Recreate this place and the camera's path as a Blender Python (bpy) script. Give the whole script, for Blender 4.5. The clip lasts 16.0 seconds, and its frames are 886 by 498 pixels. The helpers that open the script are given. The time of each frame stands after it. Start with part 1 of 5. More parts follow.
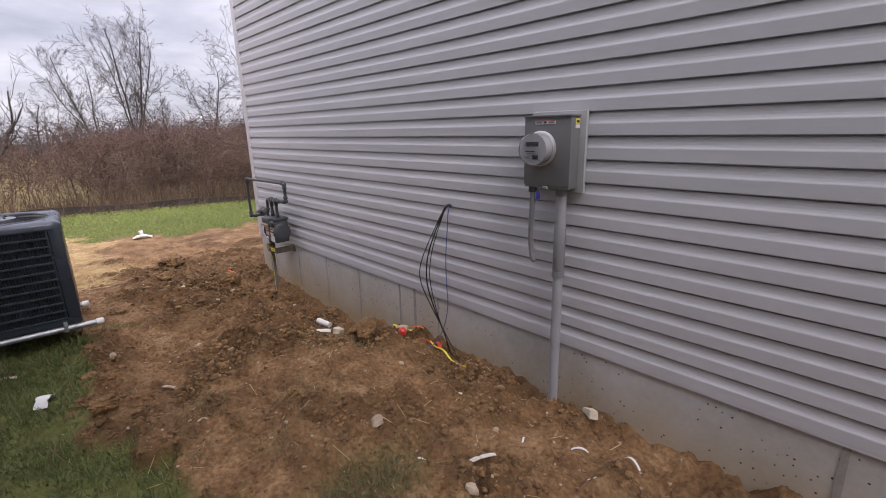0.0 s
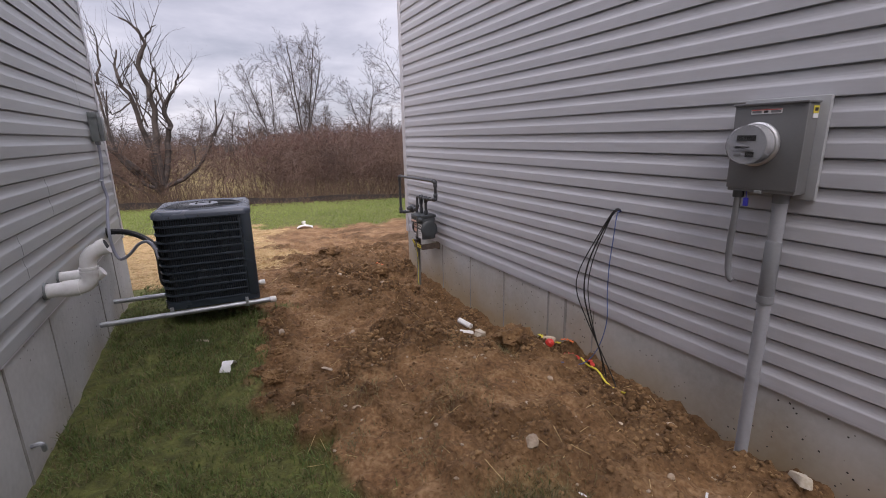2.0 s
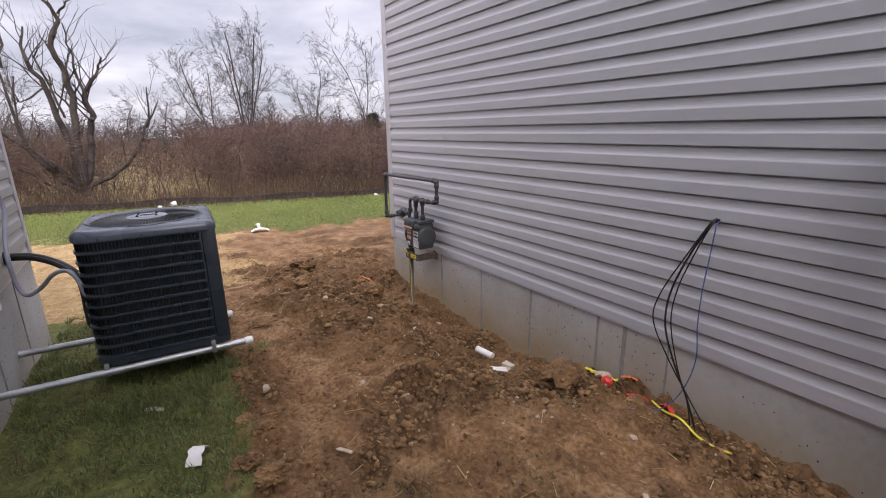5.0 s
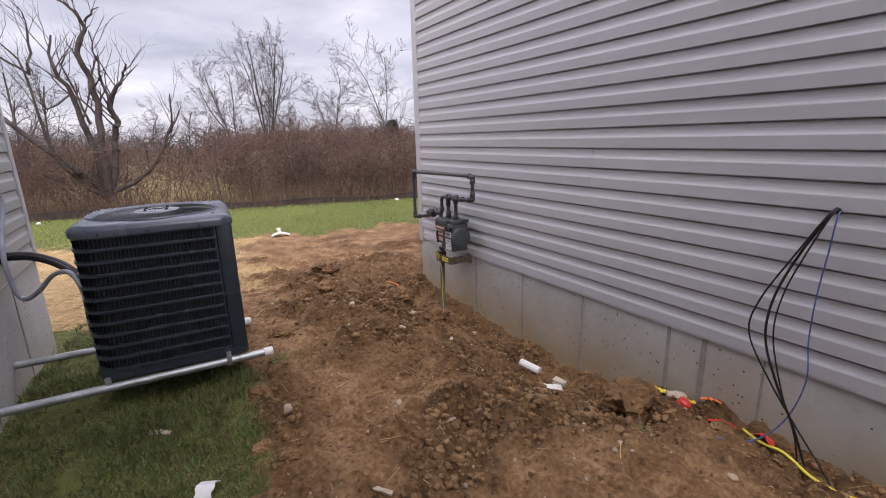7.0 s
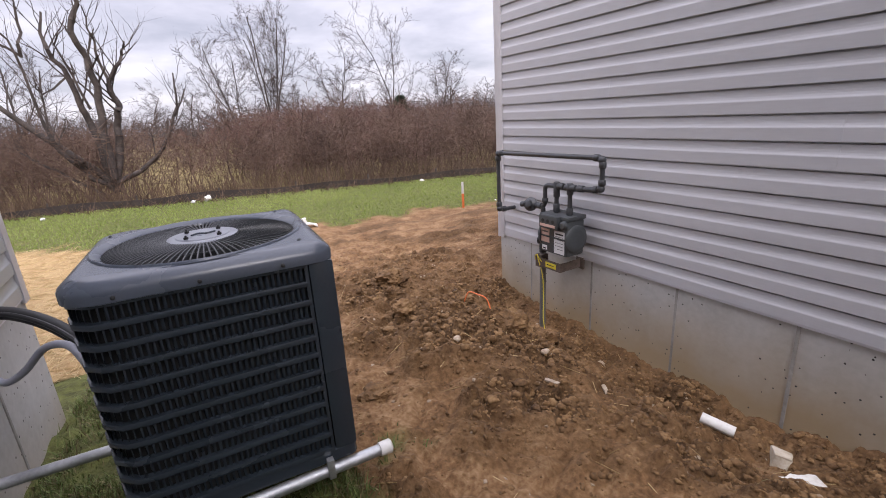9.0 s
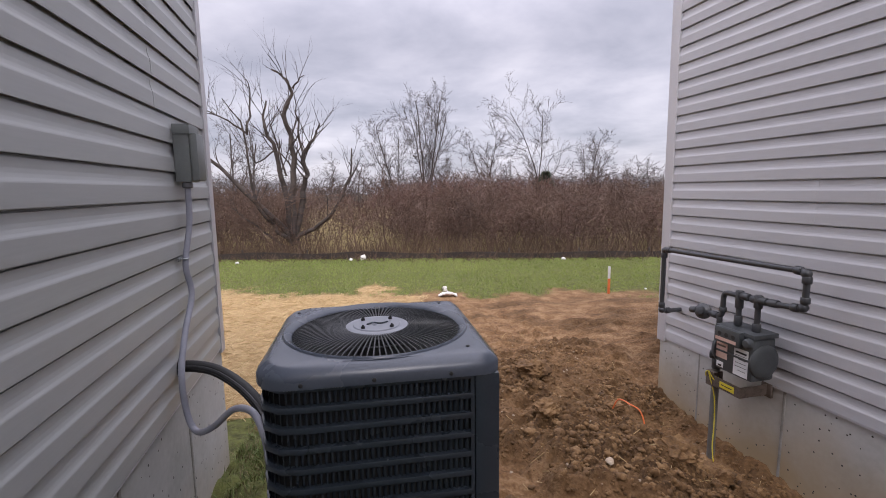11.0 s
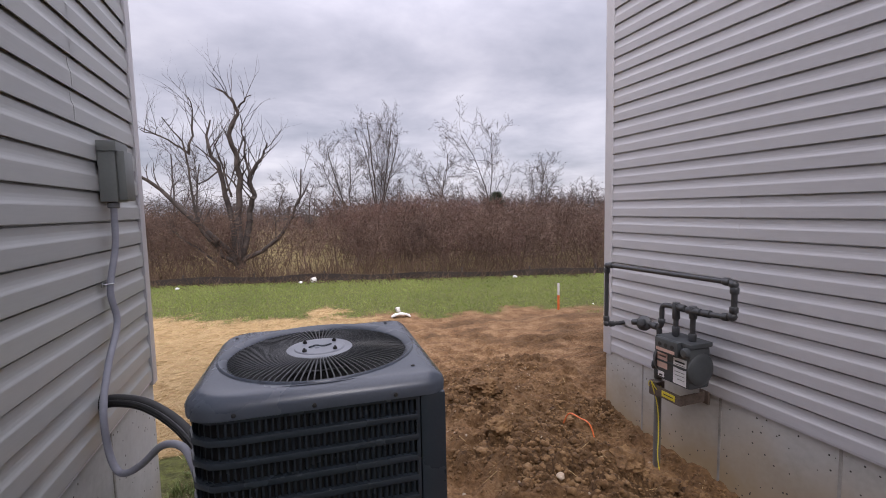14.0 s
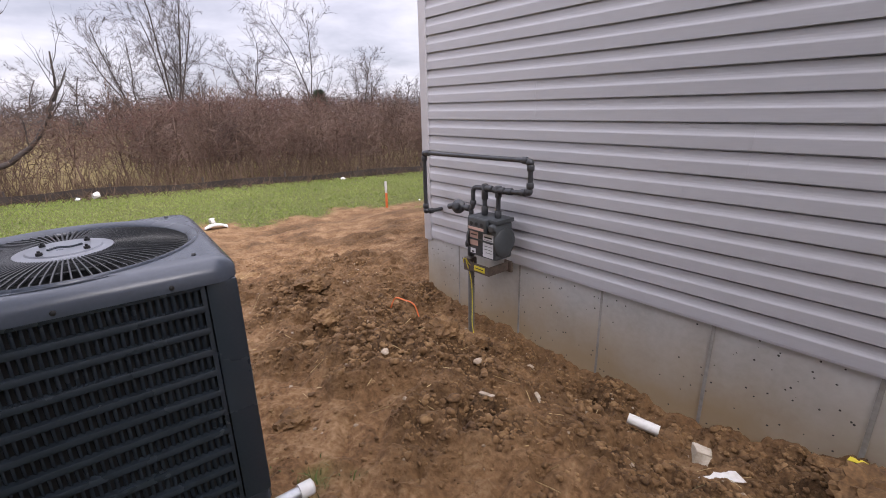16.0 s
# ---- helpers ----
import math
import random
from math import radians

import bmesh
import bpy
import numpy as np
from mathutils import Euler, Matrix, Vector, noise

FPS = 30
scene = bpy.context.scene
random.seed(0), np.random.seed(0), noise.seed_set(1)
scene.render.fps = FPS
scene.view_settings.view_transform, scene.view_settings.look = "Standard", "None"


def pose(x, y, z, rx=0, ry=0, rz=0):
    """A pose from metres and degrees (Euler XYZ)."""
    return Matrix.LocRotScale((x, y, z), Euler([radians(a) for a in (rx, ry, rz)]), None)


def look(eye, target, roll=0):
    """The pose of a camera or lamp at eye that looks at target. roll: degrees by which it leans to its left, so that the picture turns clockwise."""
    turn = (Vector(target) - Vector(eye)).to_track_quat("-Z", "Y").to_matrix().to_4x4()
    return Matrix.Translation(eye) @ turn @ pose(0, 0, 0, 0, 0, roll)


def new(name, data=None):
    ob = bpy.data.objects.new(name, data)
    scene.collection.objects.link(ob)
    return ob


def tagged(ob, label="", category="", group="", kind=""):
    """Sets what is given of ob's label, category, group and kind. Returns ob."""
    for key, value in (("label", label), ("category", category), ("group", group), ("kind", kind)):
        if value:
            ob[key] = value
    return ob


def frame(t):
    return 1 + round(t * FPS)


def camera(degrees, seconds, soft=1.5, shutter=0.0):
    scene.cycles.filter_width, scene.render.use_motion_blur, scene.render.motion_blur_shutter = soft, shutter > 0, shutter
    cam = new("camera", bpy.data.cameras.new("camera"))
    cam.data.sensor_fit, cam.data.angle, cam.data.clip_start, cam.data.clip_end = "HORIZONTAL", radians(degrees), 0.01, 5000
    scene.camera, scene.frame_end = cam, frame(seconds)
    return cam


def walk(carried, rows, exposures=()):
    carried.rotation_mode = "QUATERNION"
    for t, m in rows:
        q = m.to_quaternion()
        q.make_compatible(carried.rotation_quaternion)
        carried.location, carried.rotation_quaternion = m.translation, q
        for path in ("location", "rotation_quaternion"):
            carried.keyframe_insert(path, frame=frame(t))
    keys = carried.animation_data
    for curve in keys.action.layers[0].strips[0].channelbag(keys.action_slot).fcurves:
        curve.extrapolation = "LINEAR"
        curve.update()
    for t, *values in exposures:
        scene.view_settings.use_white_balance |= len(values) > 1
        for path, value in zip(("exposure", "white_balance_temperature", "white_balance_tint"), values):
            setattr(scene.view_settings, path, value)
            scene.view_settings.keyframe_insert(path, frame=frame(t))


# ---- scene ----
cam = camera(88.6, 16.0, soft=1.0)
PATH = [
    (0, (0.179, 0.011, 1.543), (1.496, 1.425, 1.027), -1.4),
    (0.5, (0.138, 0.012, 1.548), (1.206, 1.625, 1.04), -2.0),
    (1, (0.146, 0.004, 1.543), (1.105, 1.686, 1.042), -2.1),
    (1.5, (0.139, 0.097, 1.532), (1.019, 1.823, 1.036), -1.9),
    (2, (0.127, 0.278, 1.486), (0.992, 2.015, 1.001), -1.3),
    (2.5, (0.158, 0.669, 1.387), (1.017, 2.406, 0.89), -0.7),
    (3, (0.168, 0.944, 1.437), (1.034, 2.674, 0.928), -0.9),
    (3.5, (0.084, 1.164, 1.462), (1.117, 2.797, 0.947), -1.0),
    (4, (0.056, 1.236, 1.475), (1.086, 2.869, 0.953), -1.2),
    (6.5, (0.042, 1.293, 1.382), (1.132, 2.895, 0.887), -0.8),
    (7, (0.107, 1.651, 1.327), (1.099, 3.319, 0.846), -1.6),
    (7.5, (0.046, 1.955, 1.341), (0.993, 3.65, 0.86), -1.1),
    (8, (-0.071, 2.318, 1.291), (1.032, 3.91, 0.794), -1.1),
    (8.5, (-0.023, 2.619, 1.267), (1.173, 4.132, 0.739), -1.1),
    (9, (-0.016, 2.883, 1.332), (0.937, 4.544, 0.753), -3.5),
    (9.5, (-0.065, 3.071, 1.413), (0.838, 4.772, 0.872), -2.5),
    (10, (-0.083, 3.055, 1.439), (0.666, 4.861, 1.02), -1.8),
    (12.5, (-0.119, 2.979, 1.457), (0.187, 4.946, 1.259), -0.9),
    (13, (-0.099, 2.988, 1.456), (0.31, 4.938, 1.284), -1.0),
    (13.5, (-0.077, 2.998, 1.452), (0.436, 4.924, 1.288), -1.2),
    (14, (-0.064, 3.011, 1.443), (0.589, 4.893, 1.268), -1.2),
    (14.5, (-0.043, 3.012, 1.402), (0.82, 4.804, 1.186), -0.9),
    (15, (-0.004, 3.032, 1.365), (1.073, 4.685, 1.039), -0.8),
    (15.5, (0.037, 3.046, 1.34), (1.254, 4.573, 0.908), -0.6),
    (16, (0.057, 3.036, 1.325), (1.283, 4.499, 0.727), -1.2),
]
walk(cam, [(t, look(eye, target, roll)) for t, eye, target, roll in PATH], exposures=[(t, ev, 6500, 18) for t, ev in ((0.0, 0.60), (1.0, 0.43), (2.5, 0.43), (4.0, 0.57), (7.0, 0.58), (8.0, 0.54), (8.5, 0.64), (9.0, 0.70), (10.0, 0.55), (12.5, 0.35), (13.5, 0.34), (14.5, 0.40), (15.5, 0.53), (16.0, 0.70))])

# ---- world and sun: an overcast winter afternoon ----
def make_world():
    w = bpy.data.worlds.new("overcast_sky")
    scene.world = w
    w.use_nodes = True
    nt = w.node_tree
    nt.nodes.clear()
    N, L = nt.nodes.new, nt.links.new
    out, bg, bg2, add = N("ShaderNodeOutputWorld"), N("ShaderNodeBackground"), N("ShaderNodeBackground"), N("ShaderNodeAddShader")
    sky = N("ShaderNodeTexSky")
    sky.sky_type, sky.sun_disc, sky.sun_elevation, sky.sun_rotation = "NISHITA", False, radians(50), radians(197)
    bg2.inputs[1].default_value = 0.012
    L(sky.outputs[0], bg2.inputs[0])
    tc, sep, div, comb = N("ShaderNodeTexCoord"), N("ShaderNodeSeparateXYZ"), N("ShaderNodeVectorMath"), N("ShaderNodeCombineXYZ")
    L(tc.outputs["Generated"], sep.inputs[0])
    up = N("ShaderNodeMath")
    up.operation = "ADD"
    up.inputs[1].default_value = 0.16
    ab = N("ShaderNodeMath")
    ab.operation = "ABSOLUTE"
    L(sep.outputs[2], ab.inputs[0])
    L(ab.outputs[0], up.inputs[0])
    for k in range(3):
        L(up.outputs[0], comb.inputs[k])
    div.operation = "DIVIDE"
    L(tc.outputs["Generated"], div.inputs[0])
    L(comb.outputs[0], div.inputs[1])
    noi = N("ShaderNodeTexNoise")
    noi.inputs["Scale"].default_value, noi.inputs["Detail"].default_value, noi.inputs["Roughness"].default_value = 1.3, 7.0, 0.54
    noi.inputs["Distortion"].default_value = 0.15
    L(div.outputs[0], noi.inputs["Vector"])
    ramp = N("ShaderNodeValToRGB")
    e = ramp.color_ramp.elements
    e[0].position, e[0].color = 0.30, (0.41, 0.43, 0.505, 1)
    e[1].position, e[1].color = 0.72, (0.86, 0.86, 0.925, 1)
    m = e.new(0.5)
    m.color = (0.61, 0.62, 0.70, 1)
    L(noi.outputs[0], ramp.inputs[0])
    L(ramp.outputs[0], bg.inputs[0])
    zen = N("ShaderNodeMapRange")  # an overcast sky is about three times brighter overhead than at the horizon
    zen.interpolation_type = "SMOOTHSTEP"
    zen.inputs["From Min"].default_value, zen.inputs["From Max"].default_value = 0.25, 0.95
    zen.inputs["To Min"].default_value, zen.inputs["To Max"].default_value = 0.70, 3.0
    L(sep.outputs[2], zen.inputs[0])
    L(zen.outputs[0], bg.inputs[1])
    L(bg.outputs[0], add.inputs[0])
    L(bg2.outputs[0], add.inputs[1])
    L(add.outputs[0], out.inputs[0])


make_world()
sun = new("sun", bpy.data.lights.new("sun", "SUN"))
sun.data.energy, sun.data.angle, sun.data.color = 1.7, radians(34), (1.0, 0.97, 0.93)
sun.matrix_world = look((-1.6, -4.6, 10.5), (1.0, 4, 0))

# ---- materials ----
def shade(name, stops, rough=0.6, metal=0.0, scale=8.0, fine=60.0, bump=0.1, depth=0.004, vary=0.0, stretch=(1, 1, 1), fine_mix=0.35, spec=0.5):
    """A surface with two scales of mottling (stops: three colours, dark to light), grain relief and object-to-object variation."""
    m = bpy.data.materials.new(name)
    m.use_nodes = True
    nt = m.node_tree
    N, L = nt.nodes.new, nt.links.new
    b = nt.nodes["Principled BSDF"]
    tc, mp = N("ShaderNodeTexCoord"), N("ShaderNodeMapping")
    mp.inputs["Scale"].default_value = stretch
    geo = N("ShaderNodeNewGeometry")
    L(geo.outputs["Position"], mp.inputs[0])
    n1, n2, mx = N("ShaderNodeTexNoise"), N("ShaderNodeTexNoise"), N("ShaderNodeMix")
    n1.inputs["Scale"].default_value, n1.inputs["Detail"].default_value = scale, 5
    n2.inputs["Scale"].default_value, n2.inputs["Detail"].default_value = fine, 4
    L(mp.outputs[0], n1.inputs[0])
    L(mp.outputs[0], n2.inputs[0])
    mx.inputs[0].default_value = fine_mix
    L(n1.outputs[0], mx.inputs[2])
    L(n2.outputs[0], mx.inputs[3])
    r = N("ShaderNodeValToRGB")
    r.color_ramp.elements[0].position, r.color_ramp.elements[1].position = 0.33, 0.67
    mid = r.color_ramp.elements.new(0.5)
    for k, c in zip((0, 1, 2), stops):
        r.color_ramp.elements[k].color = (*c, 1)
    L(mx.outputs[0], r.inputs[0])
    col = r.outputs[0]
    if vary:
        oi, hs, mr = N("ShaderNodeObjectInfo"), N("ShaderNodeHueSaturation"), N("ShaderNodeMapRange")
        mr.inputs["To Min"].default_value, mr.inputs["To Max"].default_value = 1 - vary, 1 + vary
        L(oi.outputs["Random"], mr.inputs[0])
        L(mr.outputs[0], hs.inputs["Value"])
        L(col, hs.inputs["Color"])
        col = hs.outputs[0]
    L(col, b.inputs["Base Color"])
    mr2 = N("ShaderNodeMapRange")
    mr2.inputs["To Min"].default_value, mr2.inputs["To Max"].default_value = max(0.05, rough - 0.12), min(1, rough + 0.12)
    L(n1.outputs[0], mr2.inputs[0])
    L(mr2.outputs[0], b.inputs["Roughness"])
    b.inputs["Metallic"].default_value = metal
    b.inputs["Specular IOR Level"].default_value = spec
    bp = N("ShaderNodeBump")
    bp.inputs["Strength"].default_value, bp.inputs["Distance"].default_value = bump, depth
    L(mx.outputs[0], bp.inputs["Height"])
    L(bp.outputs[0], b.inputs["Normal"])
    return m


def grey(v, s=0.08, tint=(1, 1, 1)):
    return [tuple(v * k * c for c in tint) for k in (1 - s, 1, 1 + s)]


VINYL = shade("vinyl_siding_grey", grey(0.50, 0.05, (0.985, 0.985, 1.03)), 0.42, scale=1.3, fine=35, bump=0.12, depth=0.002, vary=0.02, stretch=(1, 0.25, 4))
VINYL_L = shade("vinyl_siding_sage_grey", grey(0.41, 0.05, (0.97, 1.0, 0.98)), 0.42, scale=1.3, fine=35, bump=0.12, depth=0.002, vary=0.02, stretch=(1, 0.25, 4))
TRIM = shade("vinyl_corner_trim", grey(0.60, 0.04, (0.99, 0.98, 1.02)), 0.42, scale=2, fine=50, bump=0.05, depth=0.002)
ROOF = shade("roof_shingle_dark", grey(0.08, 0.3), 0.9, scale=6, fine=80, bump=0.3)
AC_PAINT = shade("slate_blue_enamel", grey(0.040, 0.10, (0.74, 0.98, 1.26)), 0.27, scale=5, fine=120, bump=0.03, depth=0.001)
# same enamel as the body, lightened for the sky's reflection on the cap
AC_TOP_LIT = shade("slate_blue_enamel_skylit", grey(0.088, 0.10, (0.82, 0.97, 1.24)), 0.26, scale=5, fine=120, bump=0.04, depth=0.001)
AC_BLACK = shade("black_coil_and_mouth_shade", grey(0.008, 0.3), 0.7, scale=30, fine=300, bump=0.2)
# motor plate grey, raised to carry the sky's gloss in the base colour
AC_HUB_GLOSS = shade("grey_enamel_sky_gloss", grey(0.24, 0.08, (0.92, 0.98, 1.1)), 0.3, scale=8, fine=90, bump=0.02)
AC_WIRE = shade("grey_coated_wire", grey(0.028, 0.1, (0.9, 1, 1.1)), 0.4, scale=8, fine=90, bump=0.02)
PVC = shade("white_pvc", [(0.62, 0.61, 0.57), (0.74, 0.73, 0.70), (0.80, 0.79, 0.77)], 0.38, scale=6, fine=60, bump=0.05)
GALV = shade("galvanised_steel", grey(0.42, 0.25, (0.97, 1, 1.02)), 0.45, 0.75, scale=14, fine=70, bump=0.06)
BOX_GREY = shade("grey_powder_coat", grey(0.15, 0.07, (1, 1, 1.01)), 0.42, scale=5, fine=110, bump=0.06, depth=0.001)
BOX_PALE = shade("pale_grey_mount", grey(0.36, 0.06, (0.98, 1, 1.02)), 0.5, scale=6, fine=80, bump=0.05)
BOX_SAGE = shade("disconnect_grey_green", grey(0.20, 0.07, (0.93, 1.0, 0.97)), 0.5, scale=5, fine=90, bump=0.05)
CONDUIT = shade("grey_plastic_conduit", grey(0.30, 0.08, (0.97, 0.99, 1.05)), 0.5, scale=6, fine=60, bump=0.06)
CONDUIT_D = shade("grey_plastic_coupling", grey(0.19, 0.08, (0.97, 0.99, 1.04)), 0.5, scale=6, fine=60, bump=0.06)
WHIP = shade("grey_flexible_whip", grey(0.30, 0.1, (0.95, 0.97, 1.12)), 0.45, scale=10, fine=90, bump=0.05)
FOAM = shade("black_pipe_foam", grey(0.016, 0.3), 0.65, scale=15, fine=120, bump=0.25)
CABLE = shade("black_cable_jacket", grey(0.012, 0.2), 0.42, scale=12, fine=90, bump=0.03)
CABLE_B = shade("blue_cable_jacket", [(0.05, 0.08, 0.22), (0.07, 0.11, 0.28), (0.09, 0.14, 0.32)], 0.45)
GLASS_RIM = shade("meter_ring_metal", grey(0.5, 0.1), 0.35, 0.6, scale=20, fine=100, bump=0.03)
GAS_PIPE = shade("painted_gas_pipe", grey(0.052, 0.22, (0.95, 1.0, 1.08)), 0.42, 0.1, scale=16, fine=90, bump=0.12)
GAS_BODY = shade("gas_meter_grey_green", grey(0.068, 0.16, (0.90, 1.0, 1.06)), 0.42, 0.1, scale=10, fine=90, bump=0.12)
RISER = shade("riser_pipe_grey", grey(0.17, 0.2, (1.0, 0.98, 0.94)), 0.6, 0.2, scale=12, fine=80, bump=0.1)
RUST = shade("rusty_bracket", [(0.08, 0.06, 0.05), (0.13, 0.10, 0.08), (0.17, 0.13, 0.11)], 0.7, 0.2, scale=25, fine=120, bump=0.15)
YELLOW = shade("yellow_plastic", [(0.62, 0.50, 0.03), (0.72, 0.60, 0.05), (0.78, 0.66, 0.08)], 0.5)
RED = shade("red_plastic", [(0.48, 0.03, 0.02), (0.60, 0.04, 0.03), (0.66, 0.07, 0.05)], 0.45)
ORANGE = shade("orange_plastic", [(0.62, 0.13, 0.03), (0.72, 0.17, 0.05), (0.78, 0.22, 0.07)], 0.5)
BLUE = shade("blue_plastic", [(0.05, 0.05, 0.45), (0.07, 0.07, 0.55), (0.09, 0.09, 0.6)], 0.4)
WHITE = shade("white_label", grey(0.7, 0.06), 0.6, scale=12, fine=100, bump=0.03)
BLACK = shade("black_print", grey(0.02, 0.1), 0.6)
PEACH = shade("peach_label", [(0.55, 0.35, 0.28), (0.62, 0.42, 0.34), (0.66, 0.46, 0.38)], 0.6)
PLASTIC_SHEET = shade("dirty_white_plastic", [(0.45, 0.41, 0.36), (0.68, 0.66, 0.62), (0.78, 0.77, 0.75)], 0.5, scale=9, fine=60, bump=0.2)
STONE = shade("pale_field_stone", [(0.24, 0.17, 0.11), (0.36, 0.28, 0.20), (0.48, 0.40, 0.31)], 0.9, scale=14, fine=90, bump=0.4, vary=0.2)
CINDER = shade("broken_block", [(0.36, 0.30, 0.22), (0.48, 0.42, 0.33), (0.56, 0.51, 0.43)], 0.95, scale=14, fine=90, bump=0.4)
STRAW = shade("straw", [(0.38, 0.27, 0.12), (0.50, 0.37, 0.18), (0.60, 0.47, 0.26)], 0.8, scale=3, fine=60, bump=0.1)
WOOD = shade("weathered_scrap_wood", [(0.28, 0.22, 0.16), (0.40, 0.33, 0.25), (0.50, 0.43, 0.34)], 0.85, scale=6, fine=60, bump=0.2, stretch=(1, 6, 6))
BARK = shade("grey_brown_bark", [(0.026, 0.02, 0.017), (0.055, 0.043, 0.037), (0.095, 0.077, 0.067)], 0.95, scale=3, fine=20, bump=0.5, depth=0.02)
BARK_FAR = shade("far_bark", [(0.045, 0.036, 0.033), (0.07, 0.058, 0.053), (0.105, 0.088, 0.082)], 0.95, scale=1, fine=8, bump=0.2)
TWIG = shade("brown_brush_twigs", [(0.040, 0.024, 0.017), (0.098, 0.060, 0.043), (0.19, 0.125, 0.09)], 0.95, scale=0.8, fine=7, bump=0.0, fine_mix=0.6)
TWIG_RED = shade("reddish_brush_twigs", [(0.07, 0.036, 0.028), (0.115, 0.06, 0.046), (0.16, 0.092, 0.07)], 0.95, scale=0.8, fine=7, bump=0.0, fine_mix=0.6)
WEED = shade("dry_weeds", [(0.045, 0.026, 0.017), (0.085, 0.052, 0.033), (0.15, 0.098, 0.062)], 0.95, scale=1.2, fine=9, bump=0.0, fine_mix=0.6)
FABRIC = shade("black_silt_fabric", [(0.018, 0.013, 0.011), (0.035, 0.026, 0.022), (0.06, 0.045, 0.036)], 0.85, scale=2, fine=30, bump=0.2)
PINE = shade("evergreen_needles", [(0.012, 0.022, 0.012), (0.025, 0.04, 0.02), (0.045, 0.06, 0.03)], 0.9, scale=3, fine=20, bump=0.1)
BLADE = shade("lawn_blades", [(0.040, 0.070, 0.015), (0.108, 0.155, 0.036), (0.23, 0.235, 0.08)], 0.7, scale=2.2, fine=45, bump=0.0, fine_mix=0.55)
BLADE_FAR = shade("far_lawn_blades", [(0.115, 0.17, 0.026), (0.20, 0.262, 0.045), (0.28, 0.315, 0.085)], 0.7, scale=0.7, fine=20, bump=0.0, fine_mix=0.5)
BLADE_DRY = shade("dry_grass_blades", [(0.08, 0.07, 0.03), (0.16, 0.13, 0.058), (0.28, 0.225, 0.115)], 0.8, scale=5, fine=60, bump=0.0, fine_mix=0.6)
CLOD = shade("soil_clods", [(0.062, 0.031, 0.012), (0.160, 0.088, 0.035), (0.30, 0.182, 0.085)], 0.97, scale=9, fine=70, bump=0.5, depth=0.006)


def concrete():
    """Cast foundation concrete: mottled grey, bug holes as dots in the colour of their inner shade, and clay splashed
    up from the soil.
    """
    m = shade("cast_concrete", [(0.36, 0.355, 0.33), (0.46, 0.455, 0.432), (0.54, 0.535, 0.512)], 0.88, scale=2.2, fine=30, bump=0.15, depth=0.004, fine_mix=0.25)
    nt = m.node_tree
    N, L = nt.nodes.new, nt.links.new
    b = nt.nodes["Principled BSDF"]
    geo = N("ShaderNodeNewGeometry")
    base = b.inputs["Base Color"].links[0].from_socket
    vor = N("ShaderNodeTexVoronoi")
    vor.inputs["Scale"].default_value = 23
    nz = N("ShaderNodeTexNoise")
    nz.inputs["Scale"].default_value = 30
    wob = N("ShaderNodeMix")
    wob.data_type, wob.inputs[0].default_value = "VECTOR", 0.015
    L(geo.outputs["Position"], wob.inputs[4])
    L(nz.outputs[1], wob.inputs[5])
    L(wob.outputs[1], vor.inputs[0])
    lt = N("ShaderNodeMath")
    lt.operation, lt.inputs[1].default_value = "LESS_THAN", 0.115
    L(vor.outputs["Distance"], lt.inputs[0])
    gate = N("ShaderNodeTexNoise")
    gate.inputs["Scale"].default_value = 1.6
    L(geo.outputs["Position"], gate.inputs[0])
    gt = N("ShaderNodeMath")
    gt.operation, gt.inputs[1].default_value = "GREATER_THAN", 0.44
    L(gate.outputs[0], gt.inputs[0])
    mul = N("ShaderNodeMath")
    mul.operation = "MULTIPLY"
    L(lt.outputs[0], mul.inputs[0])
    L(gt.outputs[0], mul.inputs[1])
    # clay stain, uneven, strongest near the soil line
    sep, mr, ad = N("ShaderNodeSeparateXYZ"), N("ShaderNodeMapRange"), N("ShaderNodeMath")
    L(geo.outputs["Position"], sep.inputs[0])
    st = N("ShaderNodeTexNoise")
    st.inputs["Scale"].default_value, st.inputs["Detail"].default_value = 2.0, 5
    L(geo.outputs["Position"], st.inputs[0])
    ad.operation = "MULTIPLY_ADD"
    ad.inputs[1].default_value, ad.inputs[2].default_value = -0.55, 0.0
    L(st.outputs[0], ad.inputs[0])
    s2 = N("ShaderNodeMath")
    L(ad.outputs[0], s2.inputs[0])
    L(sep.outputs[2], s2.inputs[1])
    mr.inputs["From Min"].default_value, mr.inputs["From Max"].default_value = -0.60, -0.10
    mr.inputs["To Min"].default_value, mr.inputs["To Max"].default_value = 0.85, 0.0
    L(s2.outputs[0], mr.inputs[0])
    clay, dark = N("ShaderNodeMix"), N("ShaderNodeMix")
    clay.data_type = dark.data_type = "RGBA"
    L(mr.outputs[0], clay.inputs[0])
    L(base, clay.inputs[6])
    clay.inputs[7].default_value = (0.38, 0.275, 0.145, 1)
    # near-black dots paint the shade inside bug holes; they have no depth
    L(mul.outputs[0], dark.inputs[0])
    L(clay.outputs[2], dark.inputs[6])
    dark.inputs[7].default_value = (0.05, 0.045, 0.04, 1)
    L(dark.outputs[2], b.inputs["Base Color"])
    return m


CONCRETE = concrete()


SEAM = shade("concrete_seam_stain", [(0.22, 0.205, 0.18), (0.29, 0.275, 0.25), (0.36, 0.345, 0.315)], 0.9, scale=9, fine=50, bump=0.3)


